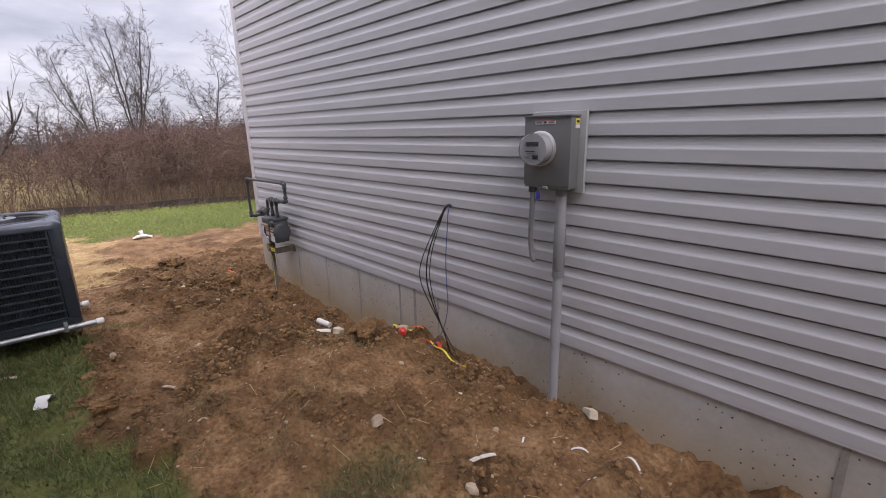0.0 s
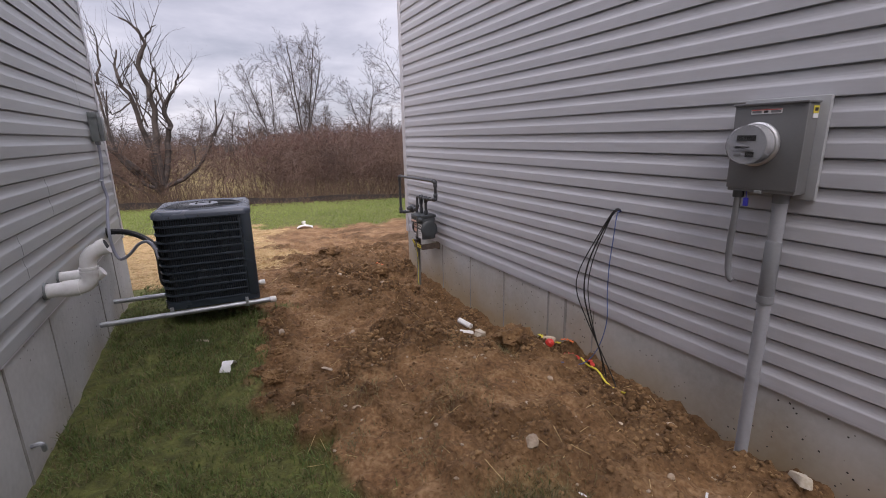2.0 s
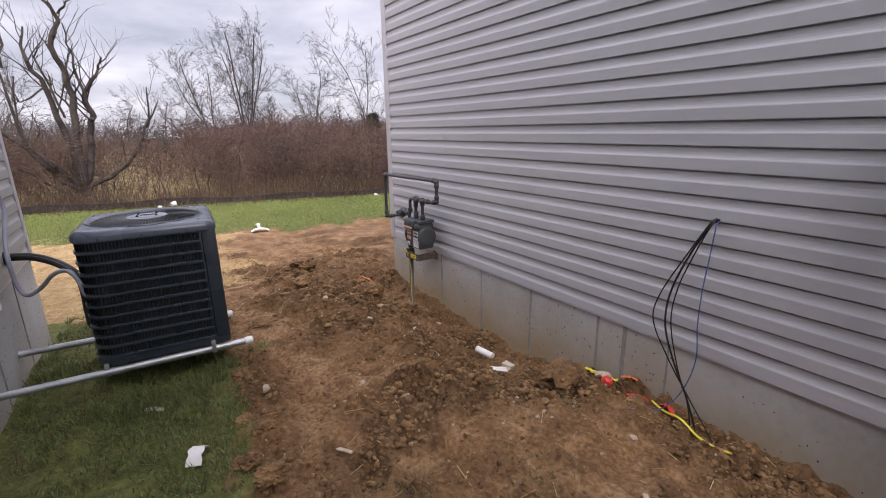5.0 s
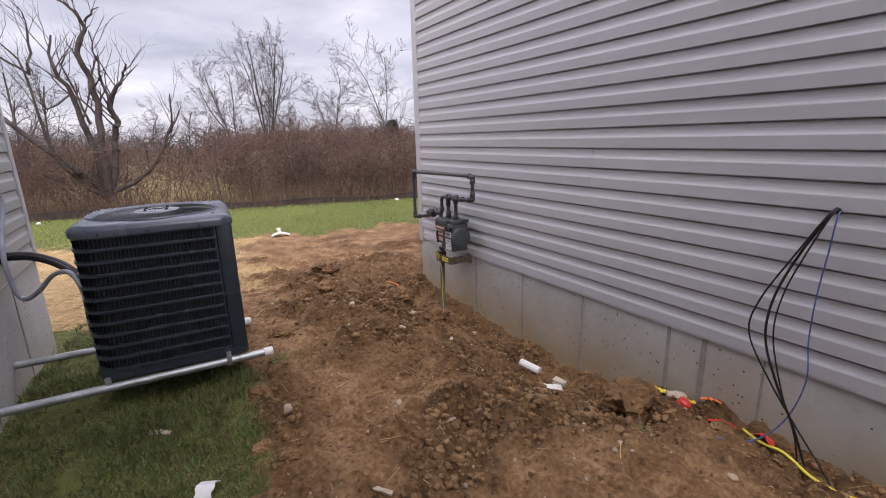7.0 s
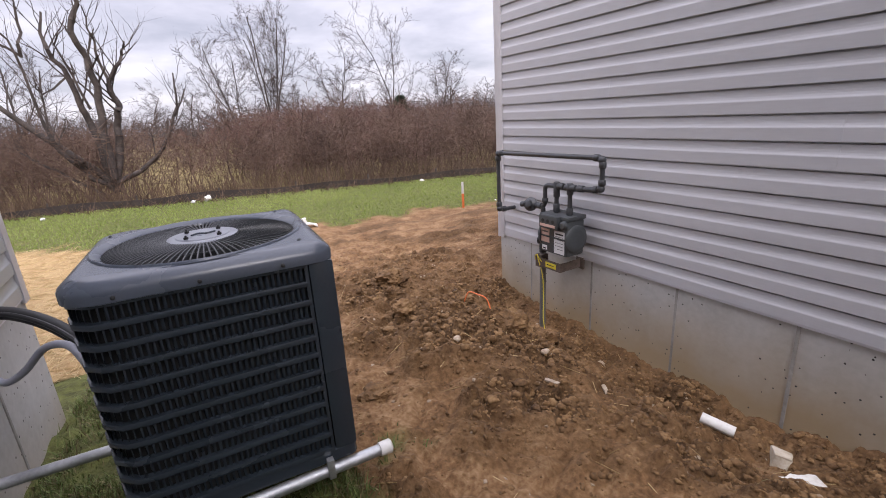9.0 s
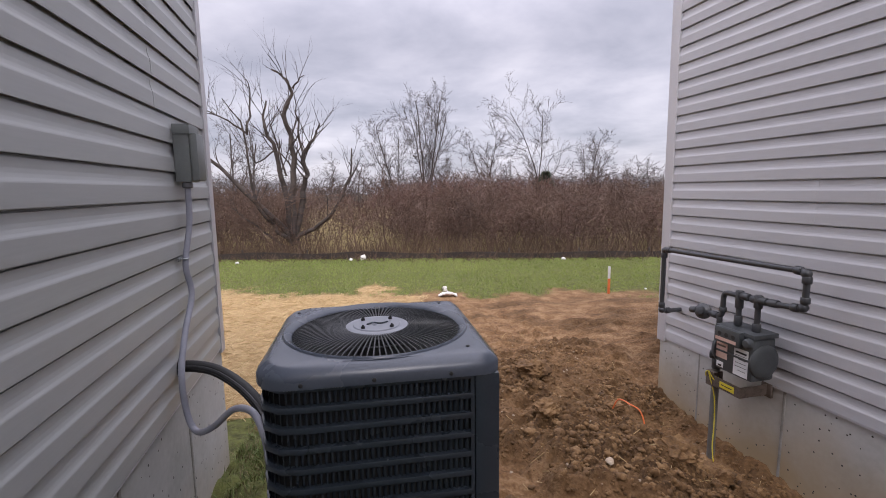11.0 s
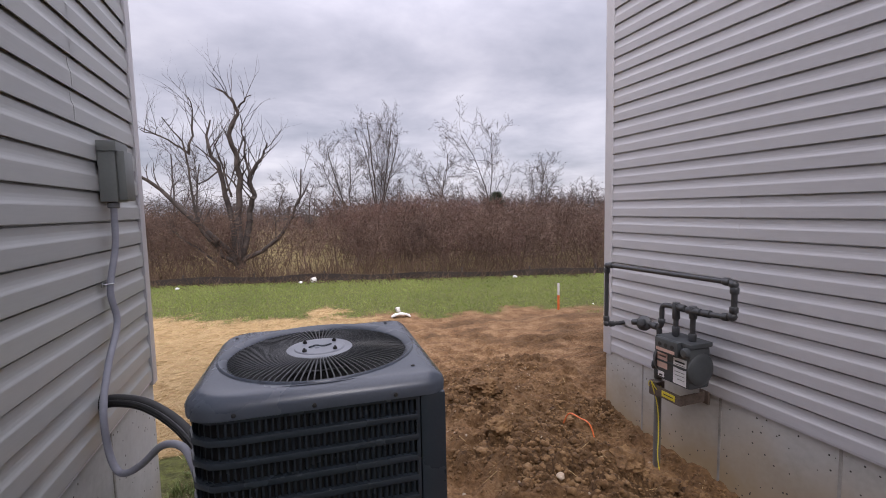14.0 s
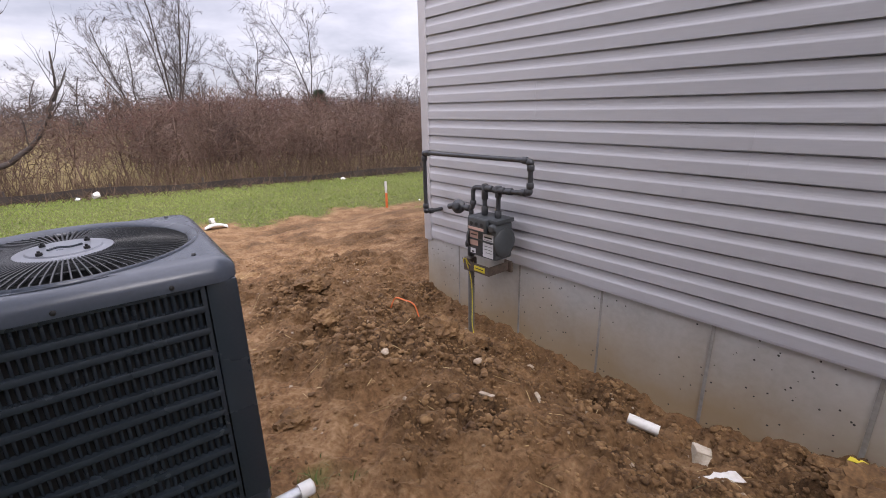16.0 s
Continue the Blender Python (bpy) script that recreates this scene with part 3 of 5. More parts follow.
def air_conditioner(m):
    W, D, H, RL, RR = 0.70, 0.71, 0.79, 0.105, 0.03
    t = thing("air_conditioner", "dark slate-blue outdoor air conditioner standing on two pipe rails", "air conditioner", m)
    o = rounded_rect(W, D, RL, RR)

    def at(inset, z):
        return [p - n * inset + Vector((0, 0, z)) for p, n in o]

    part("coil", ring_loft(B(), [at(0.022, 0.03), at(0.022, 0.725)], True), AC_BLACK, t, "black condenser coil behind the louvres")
    part("base_pan", ring_loft(B(), [at(0.004, 0.0), at(0, 0.004), at(0, 0.045), at(0.016, 0.052)], True), AC_PAINT, t)
    # louvre path: from the service panel leftwards, round both left corners and along the back
    dense, run = [], 0.0
    pts = [(Vector((W / 2 - 0.085, -D / 2, 0)), Vector((0, -1, 0)))] + o[9:27] + [(Vector((W / 2 - 0.06, D / 2, 0)), Vector((0, 1, 0)))]
    for (p, n), (q, n2) in zip(pts, pts[1:]):
        k = max(1, round((q - p).length / 0.0163))
        for j in range(k):
            f = j / k
            dense.append((p.lerp(q, f), n.lerp(n2, f).normalized()))
    rows, z0, pitch = 11, 0.052, 0.0612

    def band(za, zb, out):
        bm = B()
        prof = ((-0.018, za), (out * 0.6, za), (out, za + 0.004), (out, zb - 0.004), (out * 0.6, zb), (-0.018, zb))
        rings = [[bm.verts.new(p + n * h + Vector((0, 0, z))) for h, z in prof] for p, n in dense[::3] + dense[-1:]]
        for a, b in zip(rings, rings[1:]):
            for j in range(len(prof) - 1):
                bm.faces.new((a[j], b[j], b[j + 1], a[j + 1]))
        bmesh.ops.recalc_face_normals(bm, faces=bm.faces)
        return bm

    for r in range(rows + 1):
        z = z0 + r * pitch
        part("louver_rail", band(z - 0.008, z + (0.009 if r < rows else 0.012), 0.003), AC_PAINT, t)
    for r in range(rows):
        za, zb = z0 + r * pitch + 0.006, z0 + (r + 1) * pitch - 0.006
        bm = B()
        for p, n in dense:
            s = Vector((n.y, -n.x, 0))
            prev = None
            for z, out in ((za, -0.011), (za + 0.010, -0.0065), (zb - 0.010, -0.0065), (zb, -0.011)):
                c = p + Vector((0, 0, z))
                quad = [bm.verts.new(c + n * out - s * 0.0042), bm.verts.new(c + n * (out - 0.002) + s * 0.0012), bm.verts.new(c - n * 0.0175 + s * 0.006)]
                if prev:
                    for i in range(2):
                        bm.faces.new((prev[i], prev[i + 1], quad[i + 1], quad[i]))
                prev = quad
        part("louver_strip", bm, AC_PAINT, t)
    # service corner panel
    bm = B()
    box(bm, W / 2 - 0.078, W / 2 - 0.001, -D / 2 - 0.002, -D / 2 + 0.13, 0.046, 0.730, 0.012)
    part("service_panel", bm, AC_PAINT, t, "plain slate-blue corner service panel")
    bm = B()
    box(bm, W / 2 - 0.020, W / 2, -D / 2 + 0.13, D / 2 - 0.04, 0.046, 0.730, 0.004)
    part("side_panel", bm, AC_PAINT, t)
    bm = B()
    box(bm, W / 2 - 0.091, W / 2 - 0.0795, -D / 2 - 0.001, -D / 2 + 0.03, 0.046, 0.730, 0.002)
    part("panel_edge", bm, AC_PAINT, t)
    # top cap, lofted from the rounded square to the fan opening
    q = rounded_rect(W, D, RL, 0.055, 8, 16)

    def circ(r, z):
        return [Vector((r * math.cos(math.atan2(p.y, p.x)), r * math.sin(math.atan2(p.y, p.x)), z)) for p, n in q]

    def cap(inset, z):
        return [p - n * inset + Vector((0, 0, z)) for p, n in q]

    def mix(a, b, f):
        return [u.lerp(v, f) for u, v in zip(a, b)]

    lip = cap(0.036, 0.784)
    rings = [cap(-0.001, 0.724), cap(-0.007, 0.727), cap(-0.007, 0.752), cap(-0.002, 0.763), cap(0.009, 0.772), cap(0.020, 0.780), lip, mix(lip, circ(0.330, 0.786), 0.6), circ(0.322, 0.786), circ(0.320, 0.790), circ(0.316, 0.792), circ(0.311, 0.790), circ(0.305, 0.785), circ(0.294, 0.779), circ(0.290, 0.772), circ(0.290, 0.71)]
    part("top_cap", ring_loft(B(), rings), AC_TOP_LIT, t, "pressed slate-blue steel top with a raised fan ring, coloured paler for skylight")
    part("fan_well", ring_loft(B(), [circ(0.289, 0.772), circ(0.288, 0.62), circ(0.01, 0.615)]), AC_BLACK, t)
    bm = B()
    lathe(bm, [(0.0, 0.66), (0.06, 0.66), (0.06, 0.70), (0.02, 0.71)], Matrix.Identity(4), 20)
    part("fan_hub", bm, AC_BLACK, t)
    for k in range(3):
        bm = B()
        g = [[bm.verts.new(Vector((r * math.cos(a), r * math.sin(a), 0.69 - 0.05 * j + 0.01 * (r > 0.1)))) for j, a in enumerate((radians(120 * k + 20), radians(120 * k + 55), radians(120 * k + 90)))] for r in (0.05, 0.15, 0.245)]
        for a, b in zip(g, g[1:]):
            for j in range(2):
                bm.faces.new((a[j], b[j], b[j + 1], a[j + 1]))
        part("fan_blade", bm, AC_PAINT, t)
    bm = tube(B(), [(0.10, 0, 0.788), (0.14, 0, 0.790), (0.21, 0, 0.788), (0.27, 0, 0.782), (0.291, 0, 0.774)], 0.0026, 5)
    w0 = part("guard_wire", bm, AC_WIRE, t)
    for k in range(1, 92):
        w = new("guard_wire", w0.data)
        w.parent, w.matrix_basis = t, pose(0, 0, 0, 0, 0, 360 * k / 92)
    for r, z in ((0.15, 0.7865), (0.22, 0.7845)):
        part("guard_ring", tube(B(), [(r * math.cos(radians(a)), r * math.sin(radians(a)), z) for a in range(0, 361, 9)], 0.002, 5), AC_WIRE, t)
    bm = B()
    lathe(bm, [(0.03, 0.783), (0.110, 0.784), (0.113, 0.788), (0.107, 0.792), (0.086, 0.7915), (0.082, 0.795), (0.02, 0.796)], Matrix.Identity(4), 40)
    hub = part("motor_plate", bm, AC_HUB_GLOSS, t, "round grey motor mounting plate with sky gloss in its colour")
    for a in (45, 135, 225, 315):
        bm = B()
        lathe(bm, [(0.004, 0.794), (0.0075, 0.795), (0.0075, 0.802), (0.0035, 0.802), (0.0035, 0.807), (0.001, 0.808)], pose(0.070 * math.cos(radians(a)), 0.070 * math.sin(radians(a)), 0), 8)
        part("bolt", bm, BLACK, hub)
    bm = B()
    tube(bm, smooth_path([(-0.035, -0.012, 0.797), (-0.012, 0.006, 0.797), (0.012, -0.008, 0.797), (0.038, 0.008, 0.797)], 5), 0.004, 6)
    part("emblem", bm, AC_PAINT, hub)
    for x, y in ((-0.22, -D / 2 - 0.005), (-0.02, -D / 2 - 0.005), (0.2, -D / 2 - 0.005)):
        bm = B()
        lathe(bm, [(0.006, 0), (0.006, 0.003), (0.003, 0.005)], pose(x, y - 0.002, 0.740, 90), 10)
        part("screw", bm, BLACK, t)
    for x, y in ((-0.30, 0.24), (0.27, -0.27), (0.27, 0.28)):
        bm = B()
        lathe(bm, [(0.006, 0), (0.006, 0.004), (0.003, 0.006)], pose(x, y, 0.783), 10)
        part("screw", bm, BLACK, t)
    # foot clips on the front rail
    for x in (-0.30, 0.245):
        bm = B()
        box(bm, x - 0.012, x + 0.012, -D / 2 - 0.028, -D / 2 - 0.003, -0.045, 0.03, 0.003)
        part("rail_clip", bm, GALV, t, "small steel clip")
    return t


air_conditioner(pose(0.030, 4.600, 0.186, 0, 0, -3.5))


def rail(y_wall, y_end, x_end, z_wall, z_end):
    t = thing("support_rail", "galvanised steel pipe rail with a white end cap", "pipe rail", group="rails under the air conditioner")
    d = Vector((x_end, y_end, z_end)) - Vector((XL, y_wall, z_wall))
    a = Vector((XL - 0.03, y_wall, z_wall))
    part("pipe", tube(B(), [a, a + d * 0.3, a + d * 0.7, Vector((x_end, y_end, z_end)) - d.normalized() * 0.005], 0.0205, 16), GALV, t)
    e = Vector((x_end, y_end, z_end))
    u = d.normalized()
    part("end_cap", tube(B(), [e - u * 0.045, e - u * 0.044, e - u * 0.002, e, e + u * 0.004], [0.022, 0.0255, 0.0255, 0.023, 0.015], 16), PVC, t, "white plastic end cap")


rail(4.262, 4.222, 0.478, 0.166, 0.160)
rail(4.83, 4.775, 0.445, 0.166, 0.160)


def disconnect():
    t = thing("disconnect_box", "grey-green electrical disconnect box on the siding", "electrical box")
    bm = B()
    box(bm, XL + 0.001, XL + 0.062, 5.17, 5.30, 1.50, 1.735, 0.004)
    part("body", bm, BOX_SAGE, t)
    bm = B()
    box(bm, XL + 0.002, XL + 0.070, 5.163, 5.307, 1.70, 1.742, 0.004)
    part("hood", bm, BOX_SAGE, t)
    bm = B()
    box(bm, XL + 0.0625, XL + 0.108, 5.180, 5.290, 1.505, 1.705, 0.006)
    for v in bm.verts:
        if v.co.x > XL + 0.08:
            v.co.x -= 0.16 * max(0.0, v.co.z - 1.60) + 0.30 * max(0.0, 1.56 - v.co.z)
    part("cover", bm, BOX_SAGE, t, "hinged cover with a rounded front")
    bm = B()
    lathe(bm, [(0.018, 0), (0.022, 0.004), (0.022, 0.022), (0.017, 0.026)], pose(XL + 0.035, 5.205, 1.474), 14)
    part("fitting", bm, CONDUIT_D, t)
    w = thing("electrical_whip", "grey flexible electrical whip looping from box to unit", "conduit")
    pts = smooth_path([(XL + 0.035, 5.205, 1.48), (XL + 0.033, 5.19, 1.32), (XL + 0.022, 5.13, 1.15), (XL + 0.036, 5.13, 1.02), (XL + 0.03, 5.02, 0.88), (XL + 0.035, 4.92, 0.74), (XL + 0.05, 4.90, 0.58), (XL + 0.09, 4.87, 0.52), (XL + 0.17, 4.80, 0.57), (XL + 0.26, 4.72, 0.665), (XL + 0.34, 4.63, 0.69), (XL + 0.385, 4.56, 0.64), (XL + 0.405, 4.52, 0.56)], 8)
    part("conduit", tube(B(), pts, 0.0125, 12), WHIP, w)
    bm = B()
    box(bm, XL + 0.002, XL + 0.006, 5.10, 5.18, 1.165, 1.185, 0.001)
    tube(bm, [(XL + 0.006, 5.11, 1.175), (XL + 0.036, 5.125, 1.175), (XL + 0.036, 5.15, 1.175), (XL + 0.006, 5.165, 1.175)], 0.003, 6)
    part("strap", bm, GALV, w)
    r = thing("refrigerant_line", "black foam-wrapped refrigerant line bending into the unit", "pipe")
    pts = smooth_path([(XL - 0.02, 5.02, 0.735), (XL + 0.05, 5.01, 0.74), (XL + 0.16, 4.94, 0.735), (XL + 0.28, 4.82, 0.70), (XL + 0.365, 4.72, 0.635), (XL + 0.385, 4.70, 0.54), (XL + 0.383, 4.70, 0.40), (XL + 0.388, 4.70, 0.31), (XL + 0.425, 4.70, 0.28)], 8)
    part("insulation", tube(B(), pts, 0.024, 14), FOAM, r)
    pts = [p + Vector((0.0, -0.034, 0.008)) for p in pts[3:40]]
    part("liquid_line", tube(B(), pts, 0.009, 8), CABLE, r)
    bm = B()
    lathe(bm, [(0.045, 0), (0.045, 0.004), (0.03, 0.012)], pose(XL + 0.0005, 5.02, 0.735, 0, 90), 16)
    part("escutcheon", bm, FOAM, r)


disconnect()


def vents():
    R = 0.039
    t = thing("vent_pipe", "white plastic furnace vent pipe with two elbows on the siding", "vent pipe", group="furnace vents")
    x0, y, z = XL - 0.02, 3.30, 0.722
    e = -0.545
    pts = corner_path([(x0, y, z), (e, y, z), (e, y, z + 0.175), (e + 0.10, y, z + 0.215)], 0.062, 8)
    part("pipe", tube(B(), pts, R, 20), PVC, t)
    for a, b in (((e - 0.125, y, z), (e - 0.055, y, z)), ((e, y, z + 0.070), (e, y, z + 0.088)), ((e, y, z + 0.096), (e, y, z + 0.108)), ((e + 0.068, y, z + 0.202), (e + 0.101, y, z + 0.2154))):
        part("socket", tube(B(), [a, b], R + 0.006, 20), PVC, t)
    # thin black disc over the pipe end paints the shade inside it
    part("mouth", tube(B(), [(e + 0.1012, y, z + 0.2155), (e + 0.1018, y, z + 0.2157)], R - 0.004, 20), AC_BLACK, t, "black disc standing for the shaded pipe mouth")
    part("wall_collar", tube(B(), [(XL - 0.005, y, z), (XL + 0.012, y, z)], R + 0.008, 20), BOX_SAGE, t)
    u = thing("vent_pipe", "straight white plastic furnace intake pipe cut at its end", "vent pipe", group="furnace vents")
    y, z = 3.55, 0.728
    part("pipe", tube(B(), [(x0, y, z), (-0.56, y, z)], 0.035, 20), PVC, u)
    part("socket", tube(B(), [(-0.60, y, z), (-0.555, y, z), (-0.535, y, z + 0.012)], [0.042, 0.042, 0.03], 20), PVC, u)
    part("wall_collar", tube(B(), [(XL - 0.005, y, z), (XL + 0.012, y, z)], 0.044, 20), BOX_SAGE, u)
    s = thing("hose_stub", "small metal stub on the foundation wall", "pipe stub")
    part("stub", tube(B(), smooth_path([(XL - 0.02, 2.72, 0.16), (XL + 0.025, 2.72, 0.16), (XL + 0.03, 2.73, 0.12)], 5), 0.011, 8), GALV, s)


vents()

# ---- electric meter on the sided wall ----
def electric_meter():
    t = thing("electric_meter", "grey steel electric meter box with a round glass meter", "electric meter")
    x = XR - 0.12
    bm = B()
    box(bm, XR - 0.026, XR - 0.002, 1.325, 1.675, 1.168, 1.618, 0.006)
    part("backplate", bm, BOX_PALE, t, "pale grey mounting block")
    bm = B()
    box(bm, x, XR - 0.0265, 1.362, 1.655, 1.195, 1.59, 0.005)
    part("body", bm, BOX_GREY, t)
    bm = B()
    box(bm, x - 0.004, x + 0.006, 1.357, 1.660, 1.21, 1.594, 0.003)
    part("cover", bm, BOX_GREY, t)
    bm = B()
    box(bm, x - 0.012, XR - 0.03, 1.354, 1.663, 1.587, 1.597, 0.003)
    part("hood", bm, BOX_GREY, t)
    bm = B()
    box(bm, x - 0.010, x + 0.01, 1.495, 1.525, 1.19, 1.206, 0.002)
    part("latch", bm, GALV, t)
    c = (x - 0.004, 1.54, 1.415)
    m = pose(*c, 0, -90)
    bm = B()
    lathe(bm, [(0.092, 0), (0.098, 0.004), (0.098, 0.018), (0.091, 0.024), (0.086, 0.024)], m, 40)
    ring = part("meter_ring", bm, GLASS_RIM, t, "bright metal meter ring")
    bm = B()
    lathe(bm, [(0.084, 0.02), (0.084, 0.07), (0.078, 0.078), (0.06, 0.079)], m, 40)
    part("meter_base", bm, CONDUIT, t, "pale plastic meter housing")
    bm = B()
    lathe(bm, [(0.087, 0.022), (0.086, 0.095), (0.082, 0.106), (0.072, 0.112), (0.02, 0.114)], m, 40)
    g = part("glass_cover", bm, GLASS, t, "clear glass meter cover")
    g.visible_shadow = False
    for dy, dz, w, hh, mt in ((0.0, 0.028, 0.078, 0.024, BLACK), (0.012, -0.01, 0.06, 0.006, BLACK), (0.0, -0.022, 0.07, 0.005, CONDUIT_D), (-0.02, -0.04, 0.035, 0.022, BLACK), (0.03, -0.042, 0.03, 0.012, CONDUIT_D)):
        bm = B()
        box(bm, c[0] - 0.0815, c[0] - 0.0795, 1.54 + dy - w / 2, 1.54 + dy + w / 2, 1.415 + dz - hh / 2, 1.415 + dz + hh / 2)
        part("dial_mark", bm, mt, t)
    bm = B()
    box(bm, x - 0.006, x - 0.0045, 1.455, 1.585, 1.548, 1.568)
    lab = part("warning_label", bm, WHITE, t, "white warning label with dark print")
    for y0, y1, mt in ((1.46, 1.50, CONDUIT_D), (1.512, 1.53, BLACK), (1.54, 1.58, CONDUIT_D)):
        bm = B()
        box(bm, x - 0.0072, x - 0.0061, y0, y1, 1.553, 1.563)
        part("print_bar", bm, mt, lab)
    bm = B()
    box(bm, x - 0.0072, x - 0.0061, 1.457, 1.583, 1.5645, 1.5675)
    part("print_bar", bm, RED, lab)
    bm = B()
    box(bm, x + 0.045, x + 0.085, 1.3595, 1.3612, 1.545, 1.575)
    s = part("sticker", bm, YELLOW, t, "yellow and white caution sticker")
    bm = B()
    box(bm, x + 0.045, x + 0.085, 1.3594, 1.3613, 1.524, 1.543)
    part("sticker_base", bm, WHITE, s)
    bm = B()
    box(bm, x + 0.052, x + 0.078, 1.3585, 1.3593, 1.553, 1.567)
    part("print_bar", bm, BLACK, s)
    p = thing("service_conduit", "grey plastic service conduit running from meter box to ground", "conduit")
    y = 1.438
    zf = gz(2.445, y)
    part("pipe", tube(B(), [(2.447, y, 1.20), (2.447, y, 0.94), (2.445, y, 0.66), (2.442, y, zf - 0.15)], 0.030, 20), CONDUIT, p)
    part("coupling", tube(B(), [(2.447, y, 0.965), (2.446, y, 0.962), (2.445, y, 0.682), (2.445, y, 0.675)], [0.031, 0.0345, 0.0345, 0.031], 20), CONDUIT_D, p, "darker grey expansion coupling")
    part("collar", tube(B(), [(2.445, y, 0.70), (2.445, y, 0.664)], 0.037, 20), CONDUIT_D, p)
    part("top_fitting", tube(B(), [(2.447, y, 1.197), (2.447, y, 1.15)], 0.034, 20), CONDUIT_D, p)
    q = thing("ground_wire_sleeve", "short grey flexible sleeve hanging below the meter box", "conduit")
    part("sleeve", tube(B(), smooth_path([(2.40, 1.605, 1.20), (2.405, 1.61, 1.08), (2.42, 1.625, 0.92), (2.43, 1.625, 0.80), (2.43, 1.61, 0.745), (2.435, 1.595, 0.735)], 8), [0.0155] * 38 + [0.012] * 3, 12), CONDUIT_D, q)
    part("nut", tube(B(), [(2.40, 1.605, 1.198), (2.40, 1.605, 1.165)], 0.024, 10), BLACK, q)
    bm = B()
    box(bm, 2.392, 2.404, 1.555, 1.575, 1.125, 1.165, 0.003)
    tube(bm, [(2.398, 1.565, 1.165), (2.398, 1.567, 1.198)], 0.002, 6)
    part("seal_tag", bm, BLUE, q, "blue plastic seal tag")


electric_meter()


def loose_cables():
    t = thing("cable_bundle", "black and blue cables hanging from the siding to soil", "cable")
    runs = [
        ([(2.53, 2.42, 0.985), (2.46, 2.425, 0.975), (2.41, 2.50, 0.80), (2.36, 2.60, 0.55), (2.36, 2.62, 0.38), (2.38, 2.52, 0.18), (2.40, 2.40, 0.0), (2.40, 2.27, -0.16), (2.38, 2.20, -0.24)], 0.0040, CABLE),
        ([(2.53, 2.415, 0.98), (2.465, 2.42, 0.97), (2.42, 2.49, 0.80), (2.38, 2.55, 0.58), (2.37, 2.555, 0.38), (2.38, 2.49, 0.18), (2.40, 2.41, 0.0), (2.41, 2.35, -0.16), (2.40, 2.31, -0.26)], 0.0055, CABLE),
        ([(2.53, 2.42, 0.975), (2.46, 2.42, 0.965), (2.42, 2.47, 0.80), (2.39, 2.52, 0.60), (2.38, 2.53, 0.40), (2.39, 2.47, 0.15), (2.41, 2.40, -0.05), (2.41, 2.37, -0.18), (2.40, 2.36, -0.27)], 0.0036, CABLE),
        ([(2.53, 2.41, 0.975), (2.475, 2.405, 0.96), (2.46, 2.41, 0.80), (2.45, 2.42, 0.60), (2.45, 2.42, 0.40), (2.44, 2.40, 0.2), (2.42, 2.45, -0.02), (2.38, 2.55, -0.17), (2.28, 2.66, gz(2.28, 2.66) + 0.005)], 0.0034, CABLE_B),
    ]
    for pts, r, mt in runs:
        part("cable", tube(B(), smooth_path(pts, 7), r, 8), mt, t, "thin blue cable" if mt is CABLE_B else "")
    bm = B()
    lathe(bm, [(0.013, 0), (0.013, 0.003), (0.008, 0.006)], pose(XR - 0.001, 2.418, 0.978, 0, -90), 16)
    part("hole_putty", bm, CABLE, t)


loose_cables()

